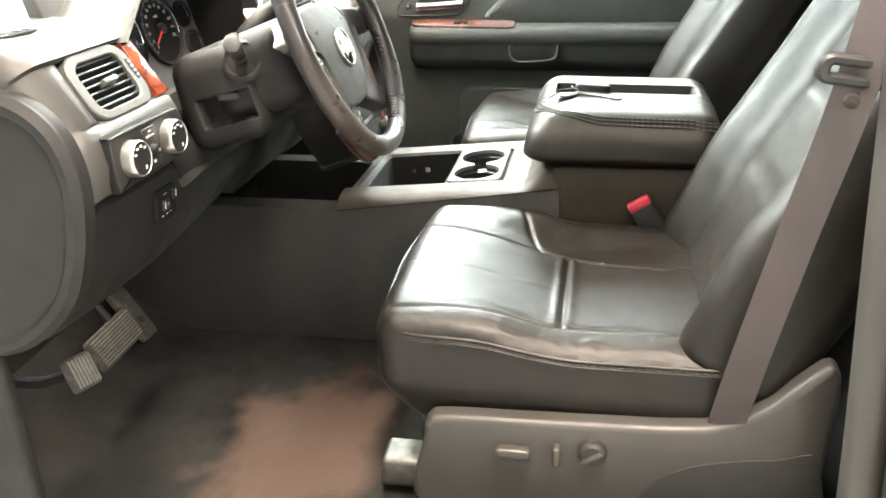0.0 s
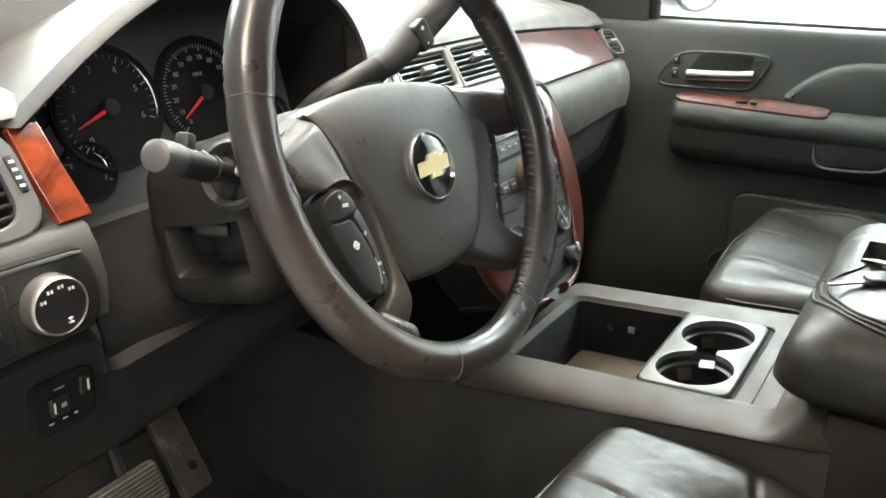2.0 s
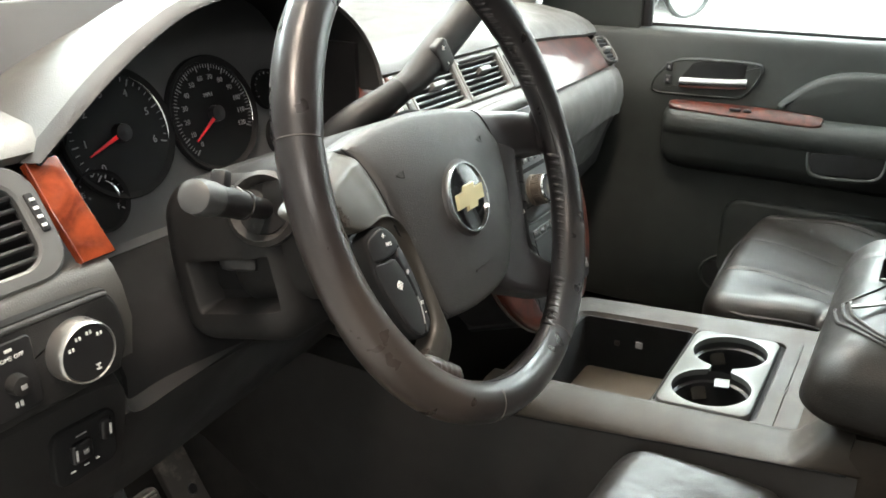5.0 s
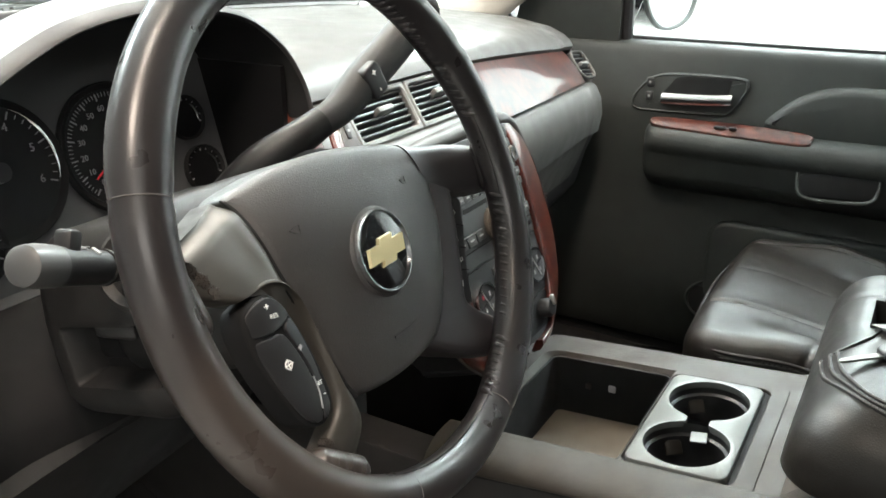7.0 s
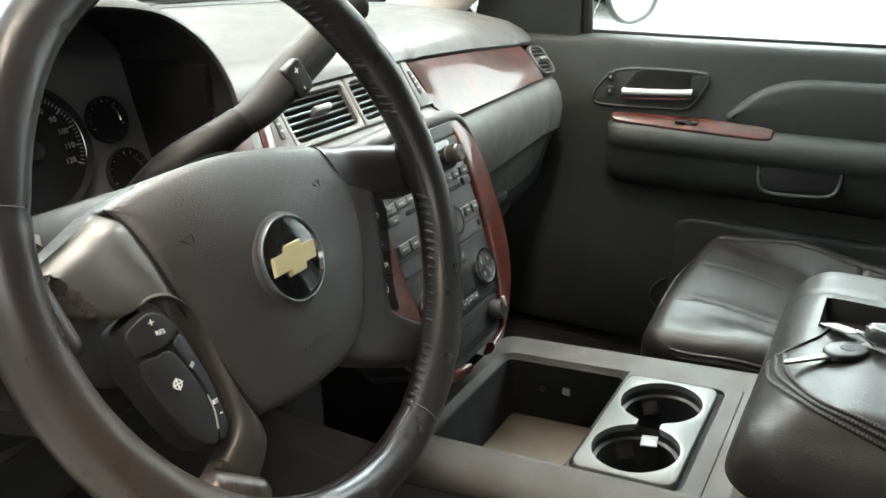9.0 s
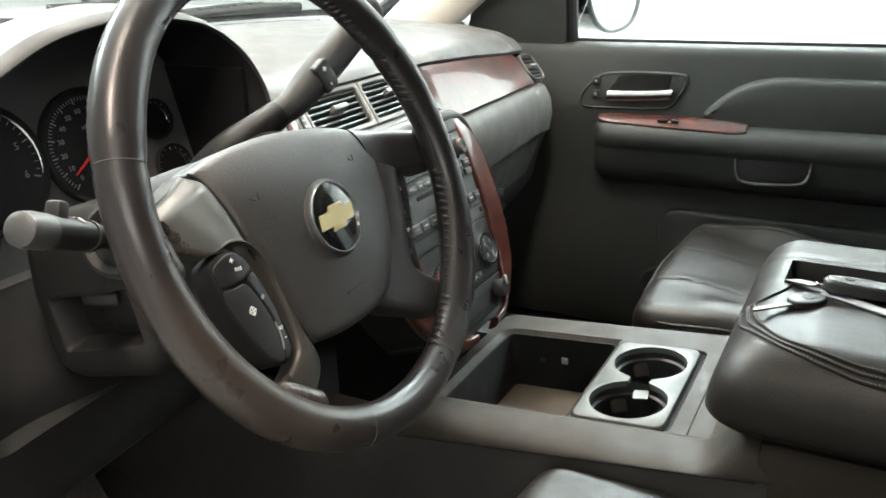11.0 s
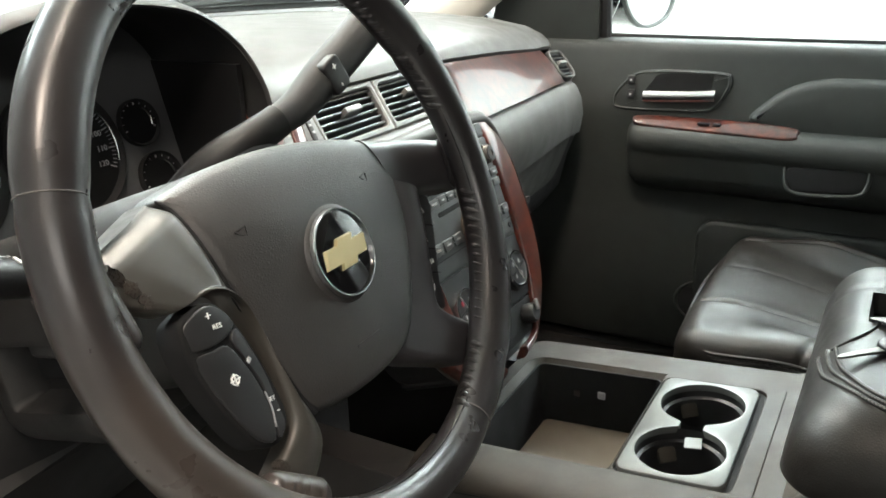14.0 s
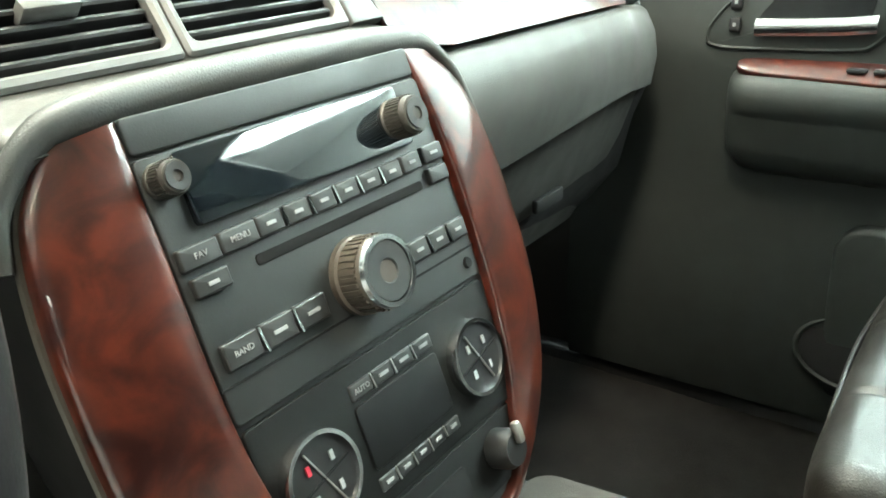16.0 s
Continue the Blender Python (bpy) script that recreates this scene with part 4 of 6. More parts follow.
for off in (-0.003, 0.003, 0.009):
    path = cat([(-0.176 - off, -0.155, 0), (-0.175 - off, 0.02, 0), (-0.170 - off * 0.95, 0.075, 0), (-0.151 - off * 0.75, 0.126 + off * 0.7, 0), (-0.113 - off * 0.3, 0.156 + off * 1.1, 0), (-0.070, 0.166 + off * 1.1, 0), (-0.056, 0.167 + off * 1.1, 0)], 18)
    zs = [lid_top(p.x, p.y) - 0.0004 for p in path]
    zs = [sum(zs[max(0, i - 3):i + 4]) / len(zs[max(0, i - 3):i + 4]) for i in range(len(zs))]
    path = [AM @ Vector((p.x, p.y, z)) for p, z in zip(path, zs)]
    part("piping", tube(path, 0.0023, 8), LEATHER, armrest)
    st = bmesh.new()
    for a, b in zip(path, path[1:]):
        d = (b - a)
        up = Vector((-0.55, 0.35, 0.75)).normalized() * 0.0026
        tube([a + d * 0.2 + up, a + d * 0.78 + up], 0.0008, 4, bm=st)
    part("stitching", st, PALE_THREAD, armrest)["kind"] = "stuff"
cross_seam = [AM @ Vector((x, y, lid_top(x, y) + 0.0004)) for x, y in ((-0.060, 0.168), (-0.050, 0.152), (-0.032, 0.139), (-0.010, 0.132))]
part("piping", tube(cat(cross_seam, 6), 0.0016, 6), LEATHER, armrest)
tray_l = shift_loop(rounded(0.076, 0.264, 0.012), 0.030, 0.0)
part("tray_liner", slab(inset(tray_l, 0.003), 0.030, 0.0525, 0.001, AM), BLACK, armrest, "black plastic tray")

rail = []
seam = []
for k in range(64):
    y = 0.118 - k * 0.0072
    z0 = 0.3868 - 0.085 * y + 0.046 * step(-y, 0.243, 0.298)
    low = seam_height(y)
    h = z0 - low
    rail.append(cat([(-0.110, y, z0), (-0.128, y, z0 + 0.0004), (-0.143, y, z0 - 0.04 * h), (-0.156, y, z0 - 0.20 * h), (-0.1665, y, z0 - 0.52 * h), (-0.1725, y, z0 - 0.86 * h), (-0.1738, y, low)], 3))
    if y > -0.31:
        seam.append((-0.1738, y, low - 0.0008))
part("console_rail", thick(rail, 0.004, (0.7, 0, -0.7)), CONSOLE, console, "rounded brown-grey console edge", 70)
part("rail_seam", tube(seam, 0.0012, 6), MATT_BLACK, console)

# ---- keys on the armrest ----
KEY_METAL = material("worn_key_metal", (0.20, 0.195, 0.18), 0.48, metal=0.9, vary=0.25, vary_scale=60)
keys = thing("key_ring", "silver key and black fob on a ring lying on the armrest", "keys")


def on_lid(x, y, lift=0.0):
    return Vector((x, y, AM.translation.z + lid_top(x - AM.translation.x, y - AM.translation.y) + lift))


KM = Matrix.Translation(on_lid(-0.050, -0.318, 0.0005)) @ pose(0, 0, 0, 0, 1, -45) @ Matrix.Scale(0.84, 4)
blade = ccw(smooth_loop([(-0.066, -0.0035), (-0.03, -0.0042), (-0.008, -0.0045), (-0.008, 0.0045), (-0.03, 0.0040), (-0.062, 0.003)], 3))
key = part("key", slab(blade, 0.0015, 0.0040, 0.0006, KM), KEY_METAL, keys, "worn silver key blade")
part("key_head", slab(ccw(smooth_loop([(-0.012, -0.008), (0.0, -0.015), (0.018, -0.017), (0.032, -0.010), (0.035, 0.0), (0.032, 0.010), (0.018, 0.017), (0.0, 0.015), (-0.012, 0.008)], 4)), 0.0, 0.0085, 0.003, KM), BLACK, key, "black key head")
part("head_badge", lathe([(0, 0.0075), (0.008, 0.0075), (0.007, 0.0092), (0, 0.0092)], 20, KM @ pose(0.012, 0, 0)), PAD_DARK, key)
fob_l = ccw(smooth_loop([(-0.036, -0.012), (-0.01, -0.019), (0.025, -0.019), (0.038, -0.012), (0.040, 0.0), (0.038, 0.012), (0.025, 0.019), (-0.01, 0.019), (-0.036, 0.012), (-0.040, 0.0)], 4))
FM = Matrix.Translation(on_lid(-0.012, -0.370, 0.004)) @ pose(0, 0, 0, -4, 6, -80) @ Matrix.Scale(0.84, 4)
fob = part("fob", slab(fob_l, 0.0, 0.014, 0.006, FM, 0.002), BLACK, keys, "black oval remote fob")
part("fob_rim", ring(inset(fob_l, 0.0045), inset(fob_l, 0.0062), 0.008, 0.0145, 0.0005, FM), SATIN, fob)
part("fob_badge", lathe([(0, 0.012), (0.007, 0.012), (0.006, 0.0164), (0, 0.0164)], 18, FM @ pose(-0.012, 0, 0)), PAD_DARK, fob)
for cx, cy, tilt in ((-0.022, -0.338, 40), (-0.016, -0.343, 65)):
    part("split_ring", moved(tube([(0.011 * math.cos(a), 0.011 * math.sin(a), 0) for a in [2 * math.pi * k / 20 for k in range(21)]], 0.0010, 6), Matrix.Translation(on_lid(cx, cy, 0.007)) @ pose(0, 0, 0, tilt, 10, 20)), CHROME, keys)
part("key_tag", slab(rounded(0.046, 0.020, 0.003), 0.0, 0.001, 0.0003, Matrix.Translation(on_lid(0.000, -0.318, 0.006)) @ pose(0, 0, 0, 6, 14, 40)), KEY_METAL, keys, "small silver tag")
strip = [Vector((-0.019 - 0.040 * t, -0.339 - 0.085 * t, 0)) for t in [k / 8 for k in range(9)]]
part("strap", thick([[on_lid(p.x + 0.005 * q, p.y - 0.004 * q, 0.001) for q in (-1, 1)] for p in strip], 0.0014, (0, 0, 1)), PRINT_GREY, keys, "pale strip hanging from the ring")


# ---- seats ----
def seat(name, cx, s, label, fy=0.0, side=0.017):
    """s: 1 where the outer side faces +x, -1 where it faces -x; side: how far the bolsters rise."""
    ob = thing(name, label, "car seat", "front seats")

    def crown(x, y):
        return side * step(abs(x), 0.13, 0.20) * (1 - step(y, 0.08, 0.22)) - 0.044 * step(-y, -0.22, 0.04) + 0.004 * bell(x, 0.08)

    def seams(y):
        """Where the inner and the outer long seam of the cushion lie."""
        return -0.048 - 0.060 * step(y, -0.20, 0.26), 0.186 + 0.008 * step(y, -0.20, 0.26)

    def cushion(p):
        x, y, z = p
        u = x * s
        if z > 0.03:
            k = step(z, 0.03, 0.085)
            lo, hi = seams(y)
            inside = step(u, lo, lo + 0.006) * (1 - step(u, hi - 0.006, hi))
            z += k * crown(x, y)
            z -= k * 0.0050 * (bell(u - lo, 0.0032) + bell(u - hi, 0.0032)) * (1 - step(y, 0.245, 0.262))
            z += k * 0.0035 * (bell(u - lo, 0.022) + bell(u - hi, 0.020)) * (1 - step(y, 0.20, 0.26))
            z -= k * 0.0070 * bell(y, 0.0038) * inside
            z += k * 0.0024 * bell(abs(y) - 0.010, 0.007) * inside
            z -= k * 0.0010 * bell(u - 0.040, 0.004) * step(y, 0.01, 0.03) * inside
            z -= k * 0.0050 * bell(y - 0.096 + 0.32 * (0.23 + u), 0.0045) * (1 - step(u, lo - 0.008, lo))
            z += k * 0.0030 * noise.noise(Vector((x * 9, y * 9, 3)))
            ruck = (step(u, hi, hi + 0.02) + 0.5 * step(-u, -lo, -lo + 0.04) + 0.25) * (1.0 if s < 0 else 0.15)
            z -= k * 0.0016 * ruck * abs(noise.noise(Vector((x * 55 + y * 30, y * 38 - x * 30, 2)))) ** 0.6
        elif z < 0:
            x *= 1 - 0.08 * step(-z, 0.0, 0.09)
            y -= 0.05 * step(-z, 0.0, 0.1) * step(y, 0.1, 0.27)
        y -= 0.014 * (abs(x) / 0.246) ** 6 * step(y, 0.0, 0.25)
        x += s * 0.006 * math.sin(math.pi * min(max((z + 0.09) / 0.16, 0), 1)) * step(u, 0.19, 0.24)
        return (x, y, z)

    cm = Matrix.Translation((cx, -0.345 + fy, 0.288))
    cush = part("cushion", pillow(0.243, 0.270, 0.094, 0.034, 130, cushion, cm), LEATHER, ob, "creased black leather seat cushion", 70)
    # double-stitched piping round the front and the sides
    loop = cat([(x, y, 0) for x, y in ((-0.244, -0.24), (-0.245, 0.0), (-0.244, 0.17), (-0.234, 0.225), (-0.205, 0.252), (-0.15, 0.264), (0.0, 0.271), (0.15, 0.264), (0.205, 0.252), (0.234, 0.225), (0.244, 0.17), (0.245, 0.0), (0.244, -0.24))], 10)
    for dz in (0.073, 0.064):
        pip = [cm @ Vector((p.x, p.y, dz + crown(p.x, p.y) * 0.85)) for p in loop]
        part("piping", tube(pip, 0.0026, 7), LEATHER, cush)
    st = bmesh.new()
    for a, b in zip(pip, pip[1:]):
        for q in (0.1, 0.6):
            tube([a.lerp(b, q) + Vector((0, 0, 0.0045)) + (a - cm.translation).normalized() * 0.002, a.lerp(b, q + 0.3) + Vector((0, 0, 0.0045)) + (b - cm.translation).normalized() * 0.002], 0.0006, 4, bm=st)
    part("stitching", st, PALE_THREAD, cush)["kind"] = "stuff"

    def back(p):
        x, y, z = p
        if y > 0:
            k = step(y, 0.0, 0.05)
            y += k * (0.045 * step(abs(x), 0.13, 0.20) * (1 - step(z, 0.12, 0.30)) + 0.012 * bell(z + 0.15, 0.12))
            y -= k * 0.006 * bell(abs(x) - 0.118, 0.005)
            for zz in (-0.12, 0.02, 0.16):
                y -= k * 0.005 * bell(z - zz, 0.006) * (1 - step(abs(x), 0.11, 0.118))
            y += k * 0.003 * noise.noise(Vector((x * 12, z * 12, 7)))
        x *= 1 - 0.18 * step(z, 0.05, 0.36)
        return (x, y, z)

    bmx = Matrix.Translation((cx, -0.565 + fy, 0.36)) @ pose(0, 0, 0, 27, 0, 0) @ Matrix.Translation((0, -0.055, 0.30))
    part("backrest", pillow(0.250, 0.062, 0.36, 0.05, 50, back, bmx), LEATHER, ob, "padded black leather backrest", 60)
    part("headrest", pillow(0.13, 0.05, 0.09, 0.04, 12, None, bmx @ Matrix.Translation((0, 0.0, 0.48))), LEATHER, ob)
    for dx in (-0.06, 0.06):
        part("headrest_post", tube([bmx @ Vector((dx, 0, 0.32)), bmx @ Vector((dx, 0, 0.44))], 0.006, 8), CHROME, ob)
    part("seat_base", pillow(0.215, 0.225, 0.055, 0.02, 6, None, Matrix.Translation((cx, -0.36, 0.155))), BLACK, ob)
    for dx in (-0.19, 0.19):
        part("seat_track", box(0.045, 0.52, 0.035, 0.006, 2, at=(cx + dx, -0.33, 0.080)), KEY_METAL, ob, "dull metal seat track")
    return ob


driver_seat = seat("driver_seat", -0.410, -1, "worn black leather driver's seat with power controls")
seat("passenger_seat", 0.495, 1, "black leather passenger seat beside the console", 0.025, 0.030)
# side shield with the power switches
SH = basis((-0.668, 0, 0), (0, -1, 0), (0, 0, 1))
shield = [(0.155, 0.080), (0.158, 0.21), (0.165, 0.240), (0.19, 0.249), (0.30, 0.253), (0.42, 0.257), (0.52, 0.262), (0.575, 0.273), (0.62, 0.303), (0.655, 0.343), (0.69, 0.372), (0.705, 0.33), (0.70, 0.18), (0.70, 0.07), (0.42, 0.07)]
sp = part("side_shield", slab(smooth_loop([(x, y) for x, y in shield][::-1], 4), -0.012, 0.016, 0.010, SH), SHIELD, driver_seat, "grey plastic seat side shield")
part("shield_recess", slab(smooth_loop([(0.45, 0.085), (0.47, 0.150), (0.51, 0.192), (0.57, 0.214), (0.64, 0.226), (0.69, 0.23), (0.69, 0.085)][::-1], 4), 0.010, 0.0175, 0.001, SH), CONSOLE_SIDE, sp)
part("seat_switch", slab(rounded(0.050, 0.016, 0.006), 0.014, 0.030, 0.004, SH @ pose(0.288, 0.204, 0)), SPOKE, sp, "satin power seat switch")
part("seat_switch", slab(rounded(0.012, 0.032, 0.005), 0.014, 0.032, 0.004, SH @ pose(0.349, 0.206, 0)), SPOKE, sp)
part("lumbar_knob", lathe([(0.0, 0.014), (0.020, 0.014), (0.019, 0.026), (0.015, 0.030), (0.0, 0.030)], 24, SH @ pose(0.398, 0.214, 0)), CONSOLE_SIDE, sp)
part("knob_grip", box(0.034, 0.007, 0.008, 0.002, 2, SH @ pose(0.398, 0.214, 0.033, 0, 0, 35)), SPOKE, sp)
part("track_cover", box(0.06, 0.075, 0.05, 0.008, 3, at=(-0.61, -0.115, 0.105)), KEY_METAL, driver_seat, "dull metal cover at the front of the seat track")

# seat belt
belt = thing("seat_belt", "grey-brown belt webbing hanging beside the driver's seat", "seat belt")
b0, b1, b2 = Vector((-0.655, -0.566, 0.20)), Vector((-0.735, -0.607, 0.56)), Vector((-0.778, -0.640, 0.80))
mids = cat([b0, b0.lerp(b1, 0.5) + Vector((-0.006, 0.004, 0)), b1, b2, b2 + Vector((0.02, -0.03, 0.28))], 8)
wide = Vector((0.16, 1.0, 0.10)).normalized() * 0.024
part("webbing", thick([[p + (wide.lerp(Vector((0.013, 0.015, 0.004)), i / (len(mids) - 1))) * k for k in (-1, -0.5, 0, 0.5, 1)] for i, p in enumerate(mids)], 0.0018), BELT, belt)
part("belt_guide", ring(rounded(0.085, 0.030, 0.013), rounded(0.060, 0.008, 0.003), -0.006, 0.006, 0.003, basis((-0.776, -0.634, 0.762), (0.10, -0.96, -0.14), (0, -0.14, 1))), BLACK, belt, "dark plastic belt guide")
part("guide_stud", lathe([(0, 0), (0.008, 0), (0.007, 0.005), (0, 0.006)], 14, basis((-0.783, -0.628, 0.735), (0, -1, 0), (0, 0, 1))), CONSOLE, belt)
buckle = thing("belt_buckle", "black belt buckle with red release button", "buckle")
BK = basis((-0.192, -0.492, 0.352), (1, 0, 0), (0, 0.54, 0.84))
part("buckle_body", pillow(0.010, 0.050, 0.022, 0.006, 6, None, BK @ pose(0, 0, 0, 0, 0, 0)), BLACK, buckle)
part("release_button", box(0.019, 0.018, 0.042, 0.004, 2, BK @ pose(0, 0.052, 0.0)), RED, buckle, "red release button")
part("buckle_stalk", tube([(-0.192, -0.515, 0.315), (-0.188, -0.54, 0.22), (-0.180, -0.55, 0.14)], 0.012, 8), BLACK, buckle)

# ---- pedals ----
brake = thing("brake_pedal", "ribbed dusty rubber brake pedal on a steel arm", "pedal")
BP = basis((-0.452, 0.468, 0.195), (0.98, 0.10, -0.06), (0.10, 0.50, 0.86))
bp = part("pad", slab(rounded(0.155, 0.062, 0.010), -0.010, 0.002, 0.003, BP), PEDAL_RUBBER, brake)
for k in range(9):
    part("rib", box(0.142, 0.0034, 0.004, 0.001, 1, BP @ pose(0, -0.024 + k * 0.006, 0.003)), PEDAL_RIB, bp)
part("arm", tube(cat([(-0.43, 0.48, 0.20), (-0.41, 0.54, 0.26), (-0.40, 0.62, 0.40), (-0.40, 0.66, 0.52)], 5), 0.009, 8), BLACK, brake)
accel = thing("accelerator_pedal", "worn grey accelerator pedal plate", "pedal")
AP = basis((-0.300, 0.535, 0.175), (0.98, 0.10, -0.10), (-0.02, 0.55, 0.83))
part("pad", slab(rounded(0.058, 0.150, 0.010), -0.010, 0.002, 0.003, AP), PEDAL_RUBBER, accel)
part("pivot", lathe([(0, 0.0), (0.009, 0.0), (0.008, 0.0028), (0, 0.0028)], 14, AP @ pose(0.006, -0.035, 0.001)), BLACK, accel)
part("arm", tube(cat([(-0.295, 0.56, 0.23), (-0.29, 0.62, 0.32), (-0.29, 0.66, 0.45)], 5), 0.009, 8), BLACK, accel)
park = thing("parking_brake_pedal", "small ribbed parking brake pedal", "pedal")
PP = basis((-0.715, 0.345, 0.300), (0.95, 0.02, -0.25), (0.2, 0.45, 0.86))
pp = part("pad", slab(rounded(0.062, 0.052, 0.008), -0.008, 0.002, 0.003, PP), PEDAL_RUBBER, park)
for k in range(7):
    part("rib", box(0.0034, 0.044, 0.004, 0.001, 1, PP @ pose(-0.024 + k * 0.008, 0, 0.003)), PEDAL_RIB, pp)
part("arm", tube(cat([(-0.72, 0.36, 0.295), (-0.74, 0.44, 0.29), (-0.76, 0.60, 0.36)], 5), 0.009, 8), BLACK, park)

# ---- steering wheel ----
wheel = thing("steering_wheel", "worn leather steering wheel with grey spokes and a badge", "steering wheel")
WM = basis((-0.4171, 0.001, 0.7421), (0.9998, 0.0206, 0), (-0.0075, 0.3621, 0.9321))
RC, RT = 0.1818, 0.0152
SEAMS = (31, 160, -53, -70, 249)
rows = []
for i in range(128):
    a = 2 * math.pi * i / 128
    deg = math.degrees(a)
    bump = 1 + 0.10 * sum(bell((deg - g + 180) % 360 - 180, 16) for g in (32, 148)) + 0.10 * sum(bell((deg - g + 180) % 360 - 180, 24) for g in (-40, 215))
    for g in SEAMS:
        bump -= 0.07 * bell((deg - g + 180) % 360 - 180, 0.8)
    row = []
    for k in range(20):
        b = 2 * math.pi * k / 20
        rr = RC + RT * bump * math.cos(b) * (1.06 if math.cos(b) < 0 else 1.0)
        row.append(WM @ Vector((rr * math.cos(a), rr * math.sin(a), RT * bump * 0.94 * math.sin(b))))
    rows.append(row)
rim = part("rim", skin(rows + [rows[0]], True, False), WHEEL_LEATHER, wheel, "dark leather rim, shiny with wear", 60)
for g in SEAMS:
    pts = [WM @ Vector(((RC + (RT + 0.0002) * math.cos(b)) * math.cos(radians(g)), (RC + (RT + 0.0002) * math.cos(b)) * math.sin(radians(g)), RT * 0.95 * math.sin(b))) for b in [2 * math.pi * k / 24 for k in range(25)]]
    part("rim_seam", tube(pts, 0.00045, 5), PALE_THREAD, rim)
# gathered leather along the inner edge, pinched by the lacing
st = bmesh.new()
for k in range(128):
    deg = -70 + k * 2.5
    if -9 < deg < 13 or -52 < deg < -45 or 140 < deg < 200 or deg > 246:
        continue
    k2 = 1.0 if deg < 84 else 0.42
    line = []
    for j, b in enumerate((144, 156, 168, 180, 192, 204)):
        a = radians(deg + 0.45 * (j - 2.5))
        rr = RC + (RT * 1.06 - 0.0010 * k2) * math.cos(radians(b))
        line.append(WM @ Vector((rr * math.cos(a), rr * math.sin(a), (RT * 0.94 - 0.0010 * k2) * math.sin(radians(b)))))
    tube(line, [0.0009 * k2, 0.0019 * k2, 0.0026 * k2, 0.0029 * k2, 0.0027 * k2, 0.0018 * k2], 10, bm=st)
part("rim_stitching", st, WHEEL_LEATHER, rim)["kind"] = "stuff"
groove = [WM @ Vector(((RC - RT * 1.055 * math.cos(radians(20))) * math.cos(a), (RC - RT * 1.055 * math.cos(radians(20))) * math.sin(a), RT * 0.94 * math.sin(radians(20)))) for a in [2 * math.pi * k / 90 for k in range(91)]]
part("rim_groove", tube(groove, 0.0005, 5), MATT_BLACK, rim)

def relief(loop, fn, z0, edge, m, steps=12):
    """A soft plate with the outline loop, whose upper face follows fn(x, y)."""
    loop = ccw(loop)
    cx, cy = sum(p[0] for p in loop) / len(loop), sum(p[1] for p in loop) / len(loop)
    rows = [[Vector((x, y, z0)) for x, y in loop]]
    for k in range(5):
        a = radians(22.5 * k)
        rows.append([Vector((x, y, fn(x, y) - edge * (1 - math.sin(a)))) for x, y in inset(loop, edge * (1 - math.cos(a)))])
    top = rows[-1]
    for k in range(1, steps):
        s = 1 - k / steps
        rows.append([Vector((cx + (p.x - cx) * s, cy + (p.y - cy) * s, fn(cx + (p.x - cx) * s, cy + (p.y - cy) * s))) for p in top])
    return moved(skin(rows, True, True), m)


def ribbon(left, right, fn, depth, edge, m, n=8, steps=5):
    """A curved trim piece between two edge lines; fn(x, y, s) gives its height, s from 0 on the left line to 1 on the right."""
    a, b = cat([(x, y, 0) for x, y in left], steps), cat([(x, y, 0) for x, y in right], steps)
    rows = []
    for p, q in zip(a, b):
        d = (q - p)
        e = min(edge, d.length * 0.3)
        u = d.normalized() if d.length > 1e-6 else Vector((1, 0, 0))
        line = [(p, -depth), (p, -e), (p + u * e * 0.3, -e * 0.3)] + [(p + u * e + (d - u * 2 * e) * (k / n), 0.0) for k in range(n + 1)] + [(q - u * e * 0.3, -e * 0.3), (q, -e), (q, -depth)]
        rows.append([Vector((c.x, c.y, fn(c.x, c.y, k / (len(line) - 1)) + h)) for k, (c, h) in enumerate(line)])
    return moved(skin(rows, True, True), m)


def hub_height(x, y):
    return -0.010 - 0.010 * (abs(x - 0.008) / 0.09) ** 2 - 0.016 * (max(y, 0.0) / 0.05) ** 2 - 0.006 * (max(-y - 0.03, 0.0) / 0.09) ** 2


pad_loop2 = smooth_loop([(-0.074, 0.0505), (-0.084, 0.0480), (-0.0875, 0.0450), (-0.0850, 0.0385), (-0.0830, 0.020), (-0.0805, 0.000), (-0.0758, -0.022), (-0.0710, -0.047), (-0.0655, -0.071), (-0.0590, -0.092), (-0.0525, -0.102), (-0.042, -0.1055), (-0.015, -0.1085), (0.0175, -0.1080),
                         (0.048, -0.1025), (0.070, -0.085), (0.0885, -0.060), (0.105, -0.0306), (0.114, -0.0011), (0.1150, 0.018), (0.108, 0.0325), (0.092, 0.0405), (0.060, 0.0475), (0.008, 0.0545), (-0.040, 0.0548)], 5)
hub = part("airbag_pad", relief(pad_loop2, hub_height, -0.060, 0.006, WM, 14), HUB, wheel, "grained grey vinyl airbag pad", 60)
crease = cat([(-0.0885, 0.0465), (-0.0858, 0.0385), (-0.0838, 0.020), (-0.0813, 0.000), (-0.0766, -0.022), (-0.0718, -0.047), (-0.0663, -0.071), (-0.0598, -0.092), (-0.0540, -0.102)], 6)
part("pad_gap", tube([WM @ Vector((p.x, p.y, hub_height(p.x, p.y) - 0.0022)) for p in crease], [0.0008 + 0.0012 * step(i, 0, 8) for i in range(len(crease))], 8), MATT_BLACK, hub)
EM = WM @ pose(0.0085, -0.0235, -0.0098)
